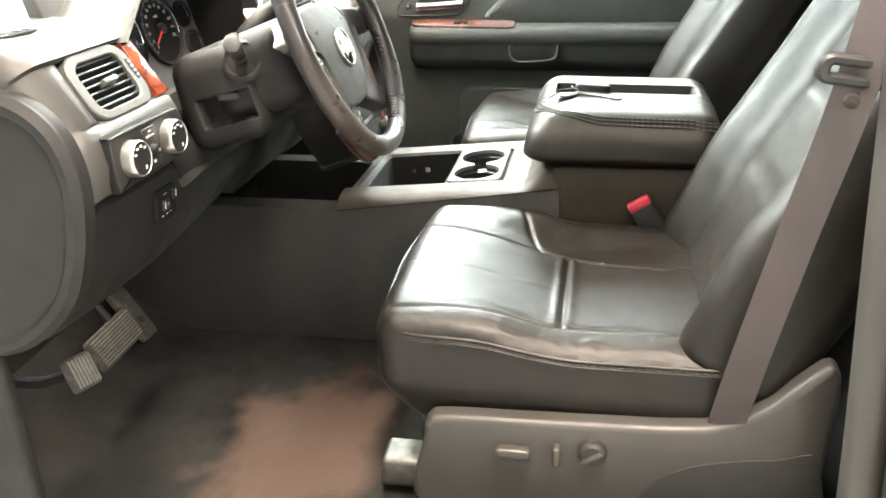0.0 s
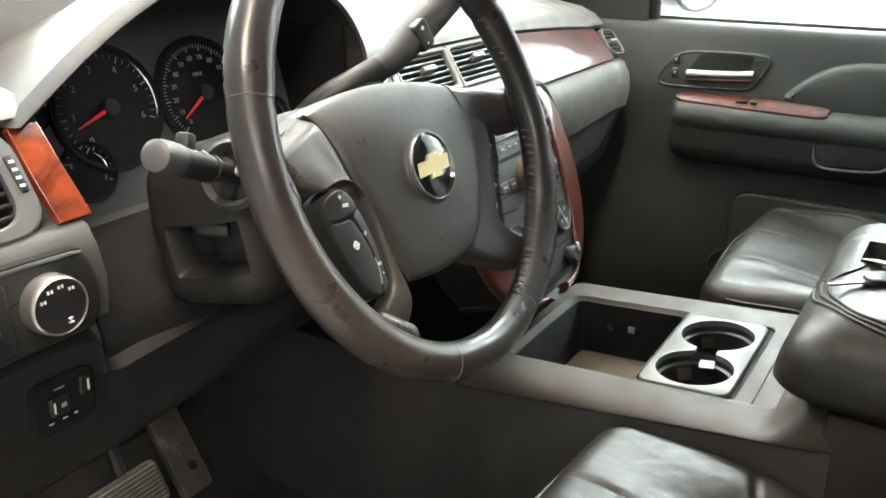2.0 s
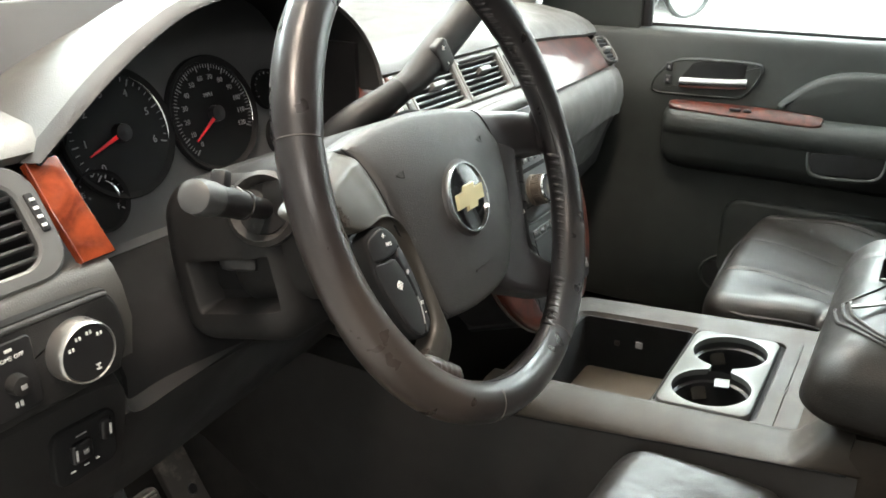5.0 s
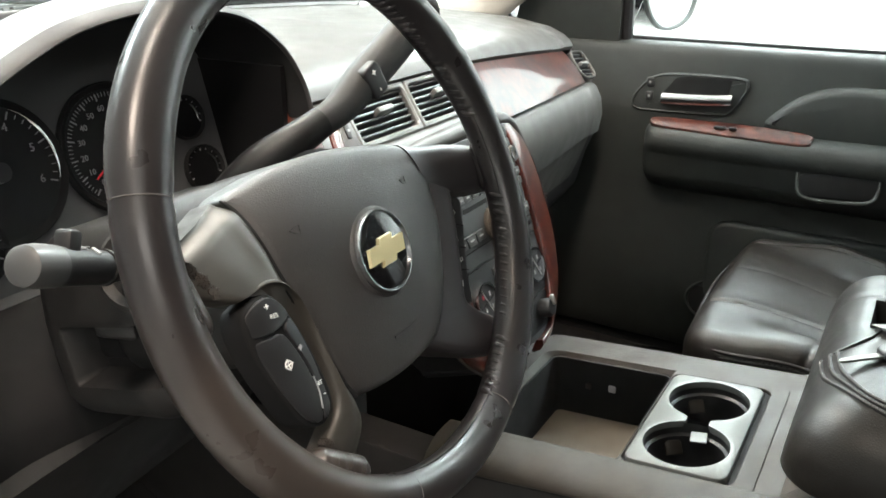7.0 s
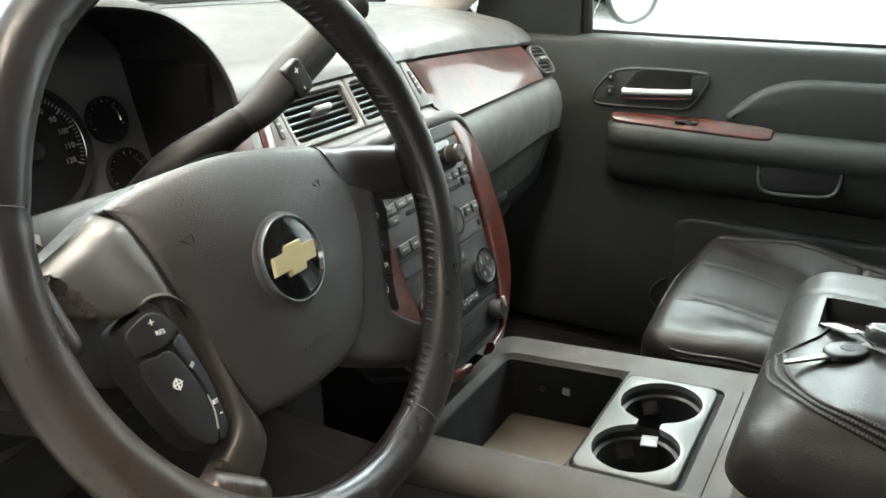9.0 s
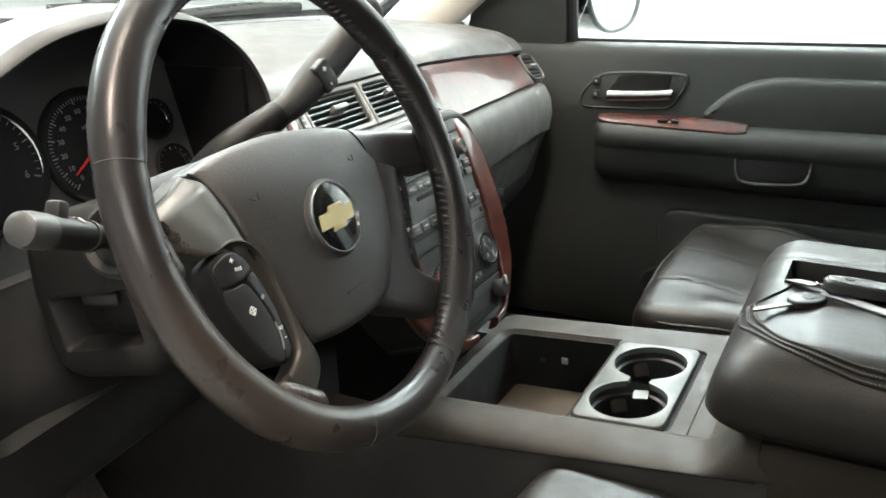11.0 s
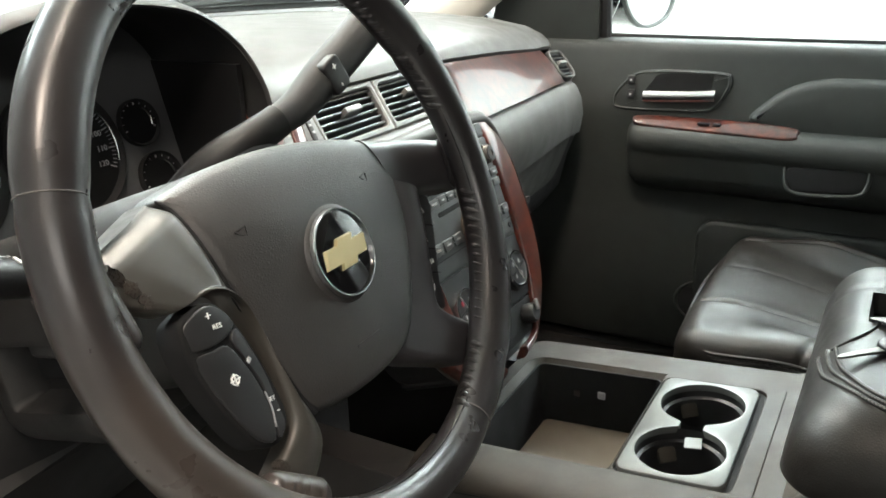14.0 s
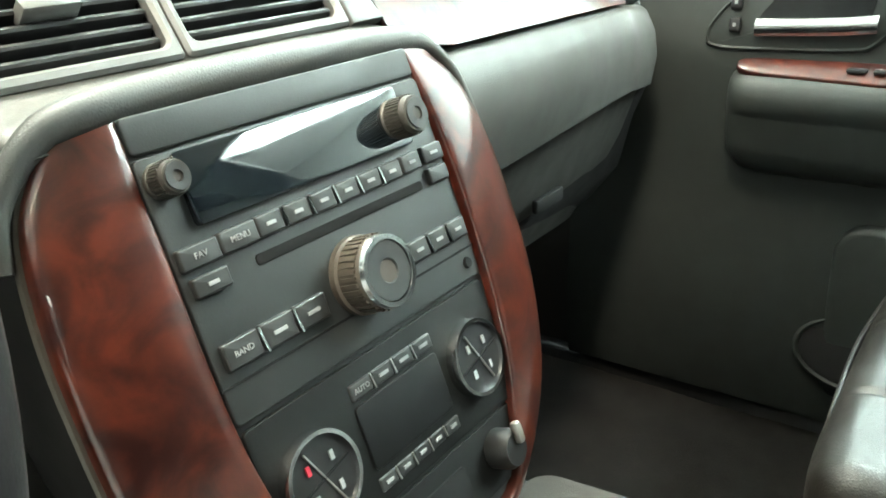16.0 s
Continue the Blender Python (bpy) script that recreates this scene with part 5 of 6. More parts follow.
badge = part("badge", lathe([(0, -0.006), (0.0285, -0.006), (0.0285, 0.0022), (0.0265, 0.0030), (0.0, 0.0030)], 48, EM), GLOSS_BLACK, hub, "round black badge with a gold emblem")
part("badge_ring", lathe([(0.0272, 0.002), (0.0276, 0.0042), (0.0286, 0.0042), (0.0294, 0.002), (0.0294, -0.004), (0.0272, -0.004)], 48, EM), CHROME, badge)
part("badge_bed", lathe([(0.0294, -0.004), (0.0296, 0.0006), (0.0320, -0.0006), (0.0345, -0.0050), (0.0355, -0.012), (0.0294, -0.012)], 40, EM), HUB, badge)
emb = [(-0.0235, -0.0062), (-0.0075, -0.0062), (-0.0095, -0.0105), (0.0065, -0.0105), (0.0085, -0.0062), (0.0205, -0.0062), (0.0235, 0.0062), (0.0085, 0.0062), (0.0105, 0.0105), (-0.0055, 0.0105), (-0.0085, 0.0062), (-0.0205, 0.0062)]
bm = bmesh.new()
lo, hi = [bm.verts.new((x, y, 0.002)) for x, y in emb], [bm.verts.new((x * 0.93, y * 0.9, 0.0052)) for x, y in emb]
bm.faces.new(hi)
for i in range(len(emb)):
    bm.faces.new((lo[i], lo[(i + 1) % len(emb)], hi[(i + 1) % len(emb)], hi[i]))
part("badge_emblem", moved(bm, EM), GOLD, badge, "gold emblem")
# horn marks pressed into the pad
for u in (-0.058, 0.066):
    HMK = WM @ pose(u, 0.014, hub_height(u, 0.014) + 0.0002, 0, 8 if u > 0 else -8, -10)
    part("horn_mark", tube([HMK @ Vector(p) for p in ((-0.005, 0, 0), (-0.002, 0.0015, 0), (0.003, 0.0030, 0), (0.003, -0.0030, 0), (-0.002, -0.0015, 0), (-0.005, 0, 0))], 0.0004, 4), PAD_DARK, hub)
part("airbag_mark", box(0.026, 0.0022, 0.0006, m=WM @ pose(0.006, -0.082, hub_height(0.006, -0.082) + 0.0001, 8, 0, 0)), WHEEL_LEATHER, hub)

# the driver-side spoke: a satin trim that sweeps round the switch pod down to the rim
left_l = [(-0.150, 0.0300), (-0.162, 0.026), (-0.169, 0.020), (-0.166, 0.010), (-0.150, 0.003), (-0.135, -0.004), (-0.122, -0.0098), (-0.105, -0.0055), (-0.090, -0.0065), (-0.080, -0.016), (-0.0768, -0.034),
          (-0.0758, -0.056), (-0.0745, -0.078), (-0.0775, -0.098), (-0.094, -0.110), (-0.120, -0.122)]
left_r = [(-0.0895, 0.0470), (-0.0868, 0.0395), (-0.0855, 0.0310), (-0.0845, 0.0215), (-0.0832, 0.0125), (-0.0822, 0.004), (-0.0810, -0.004), (-0.0797, -0.0115), (-0.0780, -0.020), (-0.0757, -0.032), (-0.0728, -0.047),
          (-0.0686, -0.066), (-0.0632, -0.085), (-0.0565, -0.105), (-0.057, -0.122), (-0.073, -0.142)]


def left_height(x, y, s):
    top = 0.0470 + (x + 0.0895) * 0.29
    return (hub_height(max(x, -0.10), min(y, 0.05)) - 0.0005) * s - 0.0145 * (1 - s) + 0.0035 * bell(s - 0.5, 0.3) - 0.010 * step(y, top - 0.016, top) ** 2


spoke = part("spoke", ribbon(left_l, left_r, left_height, 0.017, 0.0045, WM), SPOKE, wheel, "satin grey spoke trim, worn at the rim", 55)
# worn-through paint by the rim
rng = random.Random(4)
for u, v, sz in ((-0.146, 0.019, 0.0070), (-0.141, 0.010, 0.0060), (-0.136, 0.002, 0.0050), (-0.151, 0.027, 0.003), (-0.097, -0.113, 0.005), (-0.102, -0.117, 0.003)):
    loop = [(sz * (0.6 + 0.55 * rng.random()) * math.cos(a) * 0.7, sz * (0.6 + 0.55 * rng.random()) * math.sin(a)) for a in [k * math.pi / 8 for k in range(16)]]
    part("chip", slab(loop, -0.006, 0.0006, 0.0002, WM @ pose(u, v, left_height(u, v, 0.35) + (0.0006 if v > 0 else 0.0022), 0, -6, 30)), CHIP, spoke, "dark chipped patch")
WP = WM @ pose(-0.0115, 0.0075, 0)
pod_l = smooth_loop([(-0.107, -0.021), (-0.094, -0.0188), (-0.0835, -0.0245), (-0.076, -0.041), (-0.0705, -0.064), (-0.0675, -0.092), (-0.0725, -0.104), (-0.083, -0.1085), (-0.096, -0.102), (-0.105, -0.084), (-0.113, -0.057), (-0.1155, -0.037), (-0.113, -0.025)], 4)
pod = part("switch_pod", relief(pod_l, lambda x, y: -0.0150, -0.034, 0.003, WP, 3), MATT_BLACK, spoke, "black switch pod")


def pod_height(x, y):
    return -0.0125 - 0.004 * ((x + 0.092) / 0.025) ** 2


for pts in ([(-0.1135, -0.0385), (-0.112, -0.027), (-0.105, -0.0228), (-0.094, -0.0208), (-0.0855, -0.026), (-0.0805, -0.0355), (-0.088, -0.0405), (-0.101, -0.0415)],
            [(-0.1128, -0.0435), (-0.1005, -0.0440), (-0.0905, -0.0455), (-0.0835, -0.062), (-0.080, -0.078), (-0.080, -0.092), (-0.0850, -0.1045), (-0.095, -0.0995), (-0.1030, -0.083), (-0.1108, -0.058)],
            [(-0.0870, -0.0440), (-0.0800, -0.0395), (-0.0755, -0.052), (-0.0720, -0.068), (-0.0698, -0.092), (-0.0735, -0.102), (-0.0815, -0.105), (-0.0778, -0.092), (-0.0778, -0.077), (-0.0812, -0.061)]):
    part("switch", relief(smooth_loop(pts, 3), pod_height, -0.022, 0.0011, WP, 3), BLACK, pod)
for txt, u, v, sz in (("+", -0.0960, -0.0262, 0.0070), ("RES", -0.0930, -0.0330, 0.0038), ("SET", -0.0765, -0.084, 0.0036), ("-", -0.0748, -0.0912, 0.0070)):
    lettering(txt, sz, WP @ pose(u, v, pod_height(u, v) + 0.0006, 0, -6 if u < -0.09 else 8, -8), PRINT, pod)
CRM = WP @ pose(-0.0955, -0.0632, pod_height(-0.0955, -0.0632) + 0.0004)
part("switch_mark", moved(ring([(0.0030 * math.cos(a), 0.0030 * math.sin(a)) for a in [k * 0.5236 for k in range(12)]], [(0.0023 * math.cos(a), 0.0023 * math.sin(a)) for a in [k * 0.5236 for k in range(12)]], -0.0005, 0.0004, 0.0002), CRM), PRINT, pod)
for r in (0, 90):
    bar(0.0072, 0.0007, CRM @ pose(0, 0, 0, 0, 0, r), PRINT, pod)
bar(0.0035, 0.0022, WP @ pose(-0.0815, -0.058, pod_height(-0.0815, -0.058) + 0.0004, 0, 8, 30), PRINT_GREY, pod)
slash = cat([(-0.0795, -0.078, 0), (-0.0792, -0.088, 0), (-0.0815, -0.0985, 0)], 5)
part("switch_slash", tube([WP @ Vector((p.x, p.y, -0.0131)) for p in slash], 0.0006, 5), PRINT_GREY, pod)

# the passenger-side spokes: two smooth trims with an opening between them
top_l = [(0.096, 0.0400), (0.113, 0.0355), (0.132, 0.0313), (0.166, 0.0230), (0.186, 0.0175)]
top_r = [(0.106, -0.010), (0.118, -0.0125), (0.132, -0.0138), (0.158, -0.0185), (0.187, -0.0265)]
spoke = part("spoke", ribbon(top_l, top_r, lambda x, y, s: -0.0240 + 0.008 * step(x, 0.115, 0.165) + 0.004 * bell(s - 0.4, 0.3) - 0.010 * (1 - s) ** 3, 0.028, 0.006, WM), SPOKE_DARK, wheel, "smooth dark grey upper spoke", 55)
low_l = [(0.106, 0.004), (0.100, -0.028), (0.083, -0.060), (0.062, -0.086), (0.038, -0.103), (0.052, -0.119), (0.082, -0.135), (0.112, -0.150)]
low_r = [(0.133, -0.012), (0.1235, -0.043), (0.1125, -0.072), (0.1045, -0.094), (0.1090, -0.103), (0.120, -0.1135), (0.136, -0.126), (0.152, -0.135)]
spoke2 = part("spoke", ribbon(low_l, low_r, lambda x, y, s: -0.0235 + 0.004 * s + 0.003 * bell(s - 0.5, 0.35) + 0.006 * step(-y, 0.10, 0.14), 0.026, 0.005, WM), SPOKE_DARK, wheel, "smooth dark grey lower spoke", 55)
pod_r = smooth_loop([(0.124, -0.012), (0.140, -0.0165), (0.151, -0.022), (0.147, -0.038), (0.136, -0.062), (0.126, -0.085), (0.121, -0.104), (0.110, -0.100), (0.103, -0.088), (0.112, -0.060), (0.120, -0.034)], 4)
pod = part("switch_pod", relief(pod_r, lambda x, y: -0.0262, -0.040, 0.002, WM, 3), BLACK, spoke2, "black switch strip")
for u, v, w in ((0.133, -0.0400, 0.020), (0.1265, -0.0575, 0.019), (0.121, -0.0755, 0.018)):
    part("switch_gap", box(w, 0.0008, 0.0010, m=WM @ pose(u, v, -0.0261, 0, 0, -20)), MATT_BLACK, pod)
for u, v, marks in ((0.1350, -0.0290, (((-0.002, -0.0018), (0.002, -0.0018), (0, 0.0026), (-0.002, -0.0018)),)),
                    (0.1262, -0.0505, (((-0.0022, 0.0024), (-0.0026, 0), (-0.0012, -0.0024)), ((0.0004, 0.0010), (0.0024, 0.0010)), ((0.0004, -0.0012), (0.0024, -0.0012)))),
                    (0.1240, -0.0672, (((-0.0018, 0.0018), (0.0010, 0), (-0.0018, -0.0018), (-0.0018, 0.0018)), ((0.0016, 0.0018), (0.0016, -0.0018)))),
                    (0.1140, -0.0850, (((-0.002, 0.0018), (0.002, 0.0018), (0, -0.0026), (-0.002, 0.0018)), ((-0.0016, 0.0040), (0.0018, 0.0040))))):
    for line in marks:
        part("switch_mark", tube([WM @ Vector((u + a, v + b, -0.0259)) for a, b in line], 0.00035, 4), PRINT, pod)
# wrapped leather joints at the rim
for u, v, a, hx, hy in ((-0.106, -0.129, -38, 0.024, 0.014), (-0.168, 0.010, 8, 0.012, 0.028), (0.143, -0.132, 40, 0.022, 0.014), (0.181, -0.003, -6, 0.011, 0.024)):
    def folds(p, a=a):
        x, y, z = p
        return (x, y, z + (0.0005 * math.sin(x * 900 + 3 * noise.noise(Vector((x * 90, y * 90, a)))) if z > 0 and abs(a) > 20 else 0))
    part("rim_wrap", pillow(hx, hy, 0.0105, 0.0095, 18, folds, WM @ pose(u, v, -0.0085, 0, 0, a)), WHEEL_LEATHER, rim)
part("wheel_boss", lathe([(0.0, -0.11), (0.062, -0.11), (0.070, -0.05), (0.078, -0.038), (0, -0.038)], 32, WM @ pose(0, -0.02, 0)), BLACK, wheel)

# ---- column, stalk and gear lever ----
column = thing("steering_column", "dark plastic steering column shroud", "steering column")


def shroud_shape(p):
    x, y, z = p
    hollow = step(y, -0.056, -0.052) * (1 - step(y, 0.026, 0.030)) * step(z, -0.038, -0.034) * (1 - step(z, 0.004, 0.008))
    if x < -0.05:
        x += 0.026 * hollow
    x *= 1 - 0.10 * step(z, 0.0, 0.07)
    return (x, y, z)


part("shroud", pillow(0.096, 0.066, 0.071, 0.030, 64, shroud_shape, Matrix.Translation((-0.435, 0.167, 0.660)) @ pose(0, 0, 0, -14, 0, 0)), SHROUD, column, "dark column shroud", 60)
part("shroud_collar", pillow(0.085, 0.075, 0.062, 0.035, 12, None, Matrix.Translation((-0.428, 0.118, 0.690)) @ pose(0, 0, 0, -20, 0, 0)), SHROUD, column, "dark collar behind the wheel", 60)
TRM = basis((-0.5265, 0.152, 0.655), (0.10, -1, 0.20), (0.05, 0.2, 1))
part("tilt_hollow", slab(rounded(0.070, 0.034, 0.006), -0.028, -0.022, 0.0003, TRM), MATT_BLACK, column)
part("tilt_lever", pillow(0.016, 0.005, 0.007, 0.004, 5, None, Matrix.Translation((-0.518, 0.150, 0.666)) @ pose(0, 0, 0, 10, 0, -70)), BLACK, column, "dark tilt lever")
STALK_GREY = material("grey_stalk_plastic", (0.062, 0.063, 0.064), 0.42, vary=0.08)
stalk = thing("indicator_stalk", "black multifunction stalk with a grey end cap", "stalk")
s0, s1 = Vector((-0.505, 0.125, 0.712)), Vector((-0.612, 0.090, 0.759))
d = (s1 - s0).normalized()
SM2 = Matrix.Translation(s0) @ d.to_track_quat("Z", "Y").to_matrix().to_4x4()
L = (s1 - s0).length
part("lever", lathe([(0, 0), (0.0080, 0), (0.0080, 0.035), (0.0092, 0.040), (0.0108, 0.060), (0.0116, L - 0.028), (0.0116, L - 0.024), (0, L - 0.024)], 24, SM2), BLACK, stalk)
part("end_cap", lathe([(0.0, L - 0.024), (0.0121, L - 0.024), (0.0124, L - 0.008), (0.0113, L), (0.0075, L + 0.0025), (0, L + 0.0025)], 28, SM2), STALK_GREY, stalk, "grey end cap")
part("stalk_band", lathe([(0.0095, 0.050), (0.0115, 0.050), (0.0115, 0.053), (0.0095, 0.053)], 24, SM2), PAD_DARK, stalk)
part("thumb_switch", box(0.012, 0.020, 0.012, 0.003, 2, SM2 @ pose(0.0, 0.0115, L - 0.035)), BLACK, stalk)
for k in range(4):
    bar(0.003, 0.006, SM2 @ pose(0.0, 0, 0, 0, 0, 60 + k * 22) @ pose(0.0117, 0, 0.068 + 0.008 * (k % 2), 0, 90, 0), PRINT_GREY, stalk)
part("stalk_socket", lathe([(0.030, -0.006), (0.030, 0.010), (0.026, 0.014), (0.022, 0.010), (0.018, 0.0), (0.0, 0.0)], 28, SM2 @ pose(0, 0, 0.004)), CONSOLE_SIDE, column)
part("socket_hole", lathe([(0.0, 0.008), (0.021, 0.008), (0.020, 0.011), (0, 0.011)], 24, SM2), MATT_BLACK, column)

lever = thing("gear_lever", "black column gear lever with a plus and minus switch", "gear lever")
gpts = cat([(-0.372, 0.195, 0.700), (-0.350, 0.168, 0.736), (-0.319, 0.150, 0.757), (-0.293, 0.143, 0.7685), (-0.266, 0.142, 0.777), (-0.228, 0.142, 0.797), (-0.188, 0.140, 0.819), (-0.150, 0.137, 0.843), (-0.128, 0.134, 0.857)], 6)
n = len(gpts)
part("lever_arm", tube(gpts, [0.0135 + 0.0055 * step(i / n, 0.35, 0.65) - 0.010 * step(i / n, 0.94, 1.0) for i in range(n)], 18, True, 0.92, (0, 1, 0)), PAD_DARK, lever, "", 60)
# Boot takes the gauge black, so the shade behind the wheel is in its colour
boot = cat([(-0.378, 0.200, 0.690), (-0.350, 0.168, 0.736), (-0.319, 0.150, 0.757), (-0.293, 0.143, 0.7685)], 6)
part("lever_boot", tube(boot, [0.021 - 0.0067 * step(i, 0, len(boot) - 1) for i in range(len(boot))], 18, True, 0.95, (0, 1, 0)), GAUGE, lever, "rubber lever boot, blackened for the shade at its base", 60)
gp, gd = Vector((-0.232, 0.142, 0.7955)), Vector((0.040, -0.002, 0.022)).normalized()
GM = basis(gp, Vector((0.46, -0.15, -0.86)), gd)
GM = GM if (GM.to_3x3() @ Vector((0, 0, 1))).y < 0 else GM @ Matrix.Diagonal((-1, 1, -1, 1))
sw = part("range_switch", slab(rounded(0.031, 0.022, 0.005), 0.006, 0.0179, 0.0025, GM), BLACK, lever, "black plus and minus switch")
gu = (GM.to_3x3() @ Vector((1, 0, 0))).x > 0
for txt, u in (("+", -0.008), ("-", 0.009)):
    lettering(txt, 0.011, GM @ pose(u if gu else -u, 0, 0.0182, 0, 0, 0), PRINT, sw)
part("lever_button", lathe([(0, 0), (0.004, 0), (0.003, 0.003), (0, 0.003)], 10, Matrix.Translation((-0.158, 0.118, 0.842)) @ pose(0, 0, 0, 90, 0, 0)), PRINT_GREY, lever)

# ---- vents, wood and switches on the dash ----
def vent(name, m, w, h, r, slats, tab, ow, oh, ou=0.0, orr=0.004, mat=None, label="satin grey air vent with dark slats"):
    """An air vent in the plane m: a satin frame, a dark box, slats and a tab."""
    o, i = shift_loop(rounded(ow, oh, orr), ou, 0), rounded(w, h, r)
    ob = part(name, ring(o, i, -0.012, 0.004, 0.002, m), mat or BEZEL, dash, label)
    part("vent_box", box(w + 0.004, h + 0.004, 0.004, m=m @ pose(0, 0, -0.026)), MATT_BLACK, ob)
    for sx, sy, px, py in ((w, 0.002, 0, h / 2), (w, 0.002, 0, -h / 2), (0.002, h, w / 2, 0), (0.002, h, -w / 2, 0)):
        part("vent_wall", box(sx, sy, 0.022, m=m @ pose(px, py, -0.015)), MATT_BLACK, ob)
    for k in range(slats):
        v = -h / 2 + h * (k + 0.5) / slats
        part("slat", box(w - 0.002, 0.0040, 0.013, 0.0012, 1, m @ pose(0, v, -0.006, -24, 0, 0)), BLACK, ob)
    t = part("vent_tab", box(0.030, 0.0075, 0.014, 0.002, 2, m @ pose(tab[0], tab[1], 0.001, -14, 0, 0)), BEZEL, ob)
    return ob


LV = basis((-0.689, 0.2245, 0.7255), (1, 0, 0), (0, 0.042, 0.072))
vent("side_vent", LV @ pose(-0.006, 0, 0), 0.099, 0.064, 0.018, 7, (0.0, 0.0), 0.132, 0.088, 0.001, 0.026)
tw = part("thumb_wheel", slab(rounded(0.007, 0.030, 0.002), 0.003, 0.0055, 0.001, LV @ pose(0.0525, 0.004, 0, 0, 0, 4)), BLACK, dash)
for k in range(4):
    bar(0.004, 0.0022, LV @ pose(0.0525, -0.006 + k * 0.0065, 0.0058), PRINT, tw)
wl = [(0.0615, 0.040), (0.0630, 0.0), (0.0670, -0.041), (0.0955, -0.041), (0.0910, 0.0), (0.0875, 0.040)]
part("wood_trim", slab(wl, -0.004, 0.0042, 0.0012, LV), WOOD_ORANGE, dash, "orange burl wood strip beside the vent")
VM = basis((-0.004, 0.2355, 0.7235), (1, 0, 0), (0, 0.032, 0.052))
vent("centre_vent", VM @ pose(-0.0635, 0, 0), 0.112, 0.049, 0.006, 6, (0.004, 0.004), 0.126, 0.064, -0.0005, 0.003)
vent("centre_vent", VM @ pose(0.0630, 0, 0), 0.112, 0.049, 0.006, 6, (0.004, 0.006), 0.126, 0.064, 0.0005, 0.003)
for s in (-1, 1):
    end_l = [(s * x, y) for x, y in ((0.1275, 0.032), (0.1275, -0.032), (0.158, -0.032), (0.149, 0.0), (0.142, 0.032))]
    part("vent_end_plate", slab(ccw(end_l), -0.008, 0.004, 0.0015, VM), BEZEL, dash)
    w_ = part("thumb_wheel", slab(rounded(0.0075, 0.034, 0.002), 0.003, 0.0055, 0.001, VM @ pose(s * 0.1385, 0.002, 0, 0, 0, s * 6)), BLACK, dash)
    for k in range(3):
        bar(0.004, 0.0022, VM @ pose(s * 0.1385, -0.006 + k * 0.008, 0.0058), PRINT_GREY, w_)
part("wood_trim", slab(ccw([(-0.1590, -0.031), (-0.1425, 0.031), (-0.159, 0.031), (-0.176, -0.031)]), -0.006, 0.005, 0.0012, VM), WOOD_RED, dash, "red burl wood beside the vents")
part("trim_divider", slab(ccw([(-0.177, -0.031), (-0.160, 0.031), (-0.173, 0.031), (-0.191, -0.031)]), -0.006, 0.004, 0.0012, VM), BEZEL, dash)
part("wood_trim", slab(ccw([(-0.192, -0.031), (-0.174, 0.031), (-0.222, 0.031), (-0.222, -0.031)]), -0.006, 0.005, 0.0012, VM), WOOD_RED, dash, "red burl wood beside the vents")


def band(x, t, off):
    """A point on the band between the dash lip and the lower pad; t from its bottom to its top."""
    ks = [(0.13, CENTRE), (0.145, blend(CENTRE, RIGHT, 0.12)), (0.19, blend(CENTRE, RIGHT, 0.8)), (0.23, RIGHT), (0.42, blend(RIGHT, FAR, 0.45)), (0.60, FAR), (0.68, shifted(FAR, 0.004, -0.004)), (0.722, shifted(FAR, 0.022, -0.010))]
    for (xa, a), (xb, b) in zip(ks, ks[1:]):
        if xa <= x <= xb:
            p = blend(a, b, (x - xa) / (xb - xa))
            lo, hi = Vector((x, *p[9])), Vector((x, *p[8]))
            nn = Vector((0, -(hi - lo).z, (hi - lo).y)).normalized()
            return lo.lerp(hi, t) + nn * off


wr = []
for i in range(31):
    x = 0.150 + i * (0.632 - 0.150) / 30
    wr.append([band(x + 0.010 * (0.5 - t) * (1 if i > 25 else 0) + 0.016 * (0.5 - t) * (1 if i < 4 else 0), t, 0.0045 + 0.003 * math.sin(math.pi * t)) for t in (0.03, 0.15, 0.3, 0.5, 0.7, 0.85, 0.97)])
part("wood_panel", thick(wr, 0.004, (0, 0.8, -0.3)), WOOD_RED, dash, "glossy red burl wood panel", 60)
pv0, pv1 = band(0.674, 0.5, 0.002), band(0.674, 0.9, 0.002)
vent("side_vent", basis(pv0 + Vector((0, -0.004, 0.002)), band(0.70, 0.5, 0.002) - band(0.65, 0.5, 0.002) + Vector((0, -0.012, 0)), pv1 - pv0), 0.056, 0.052, 0.014, 6, (0.0, 0.0), 0.066, 0.062, 0.0, 0.018, PAD)
# defroster outlet on the top of the pad
dl = smooth_loop([(-0.045, 0.0), (-0.02, 0.010), (0.03, 0.012), (0.042, 0.003), (0.02, -0.008), (-0.02, -0.010)][::-1], 5)
DV = Matrix.Translation((-0.735, 0.315, 0.7905)) @ pose(0, 0, 0, -1, 0, -12)
dv = part("defrost_outlet", slab(dl, -0.004, 0.002, 0.001, DV), PAD_DARK, dash, "dark slotted demister outlet")
part("defrost_slot", slab(inset(dl, 0.003), 0.0, 0.0026, 0.0003, DV), MATT_BLACK, dv)
for k in range(4):
    part("slat", box(0.002, 0.014, 0.001, m=DV @ pose(-0.024 + k * 0.016, 0.0005, 0.0032)), PAD_DARK, dv)

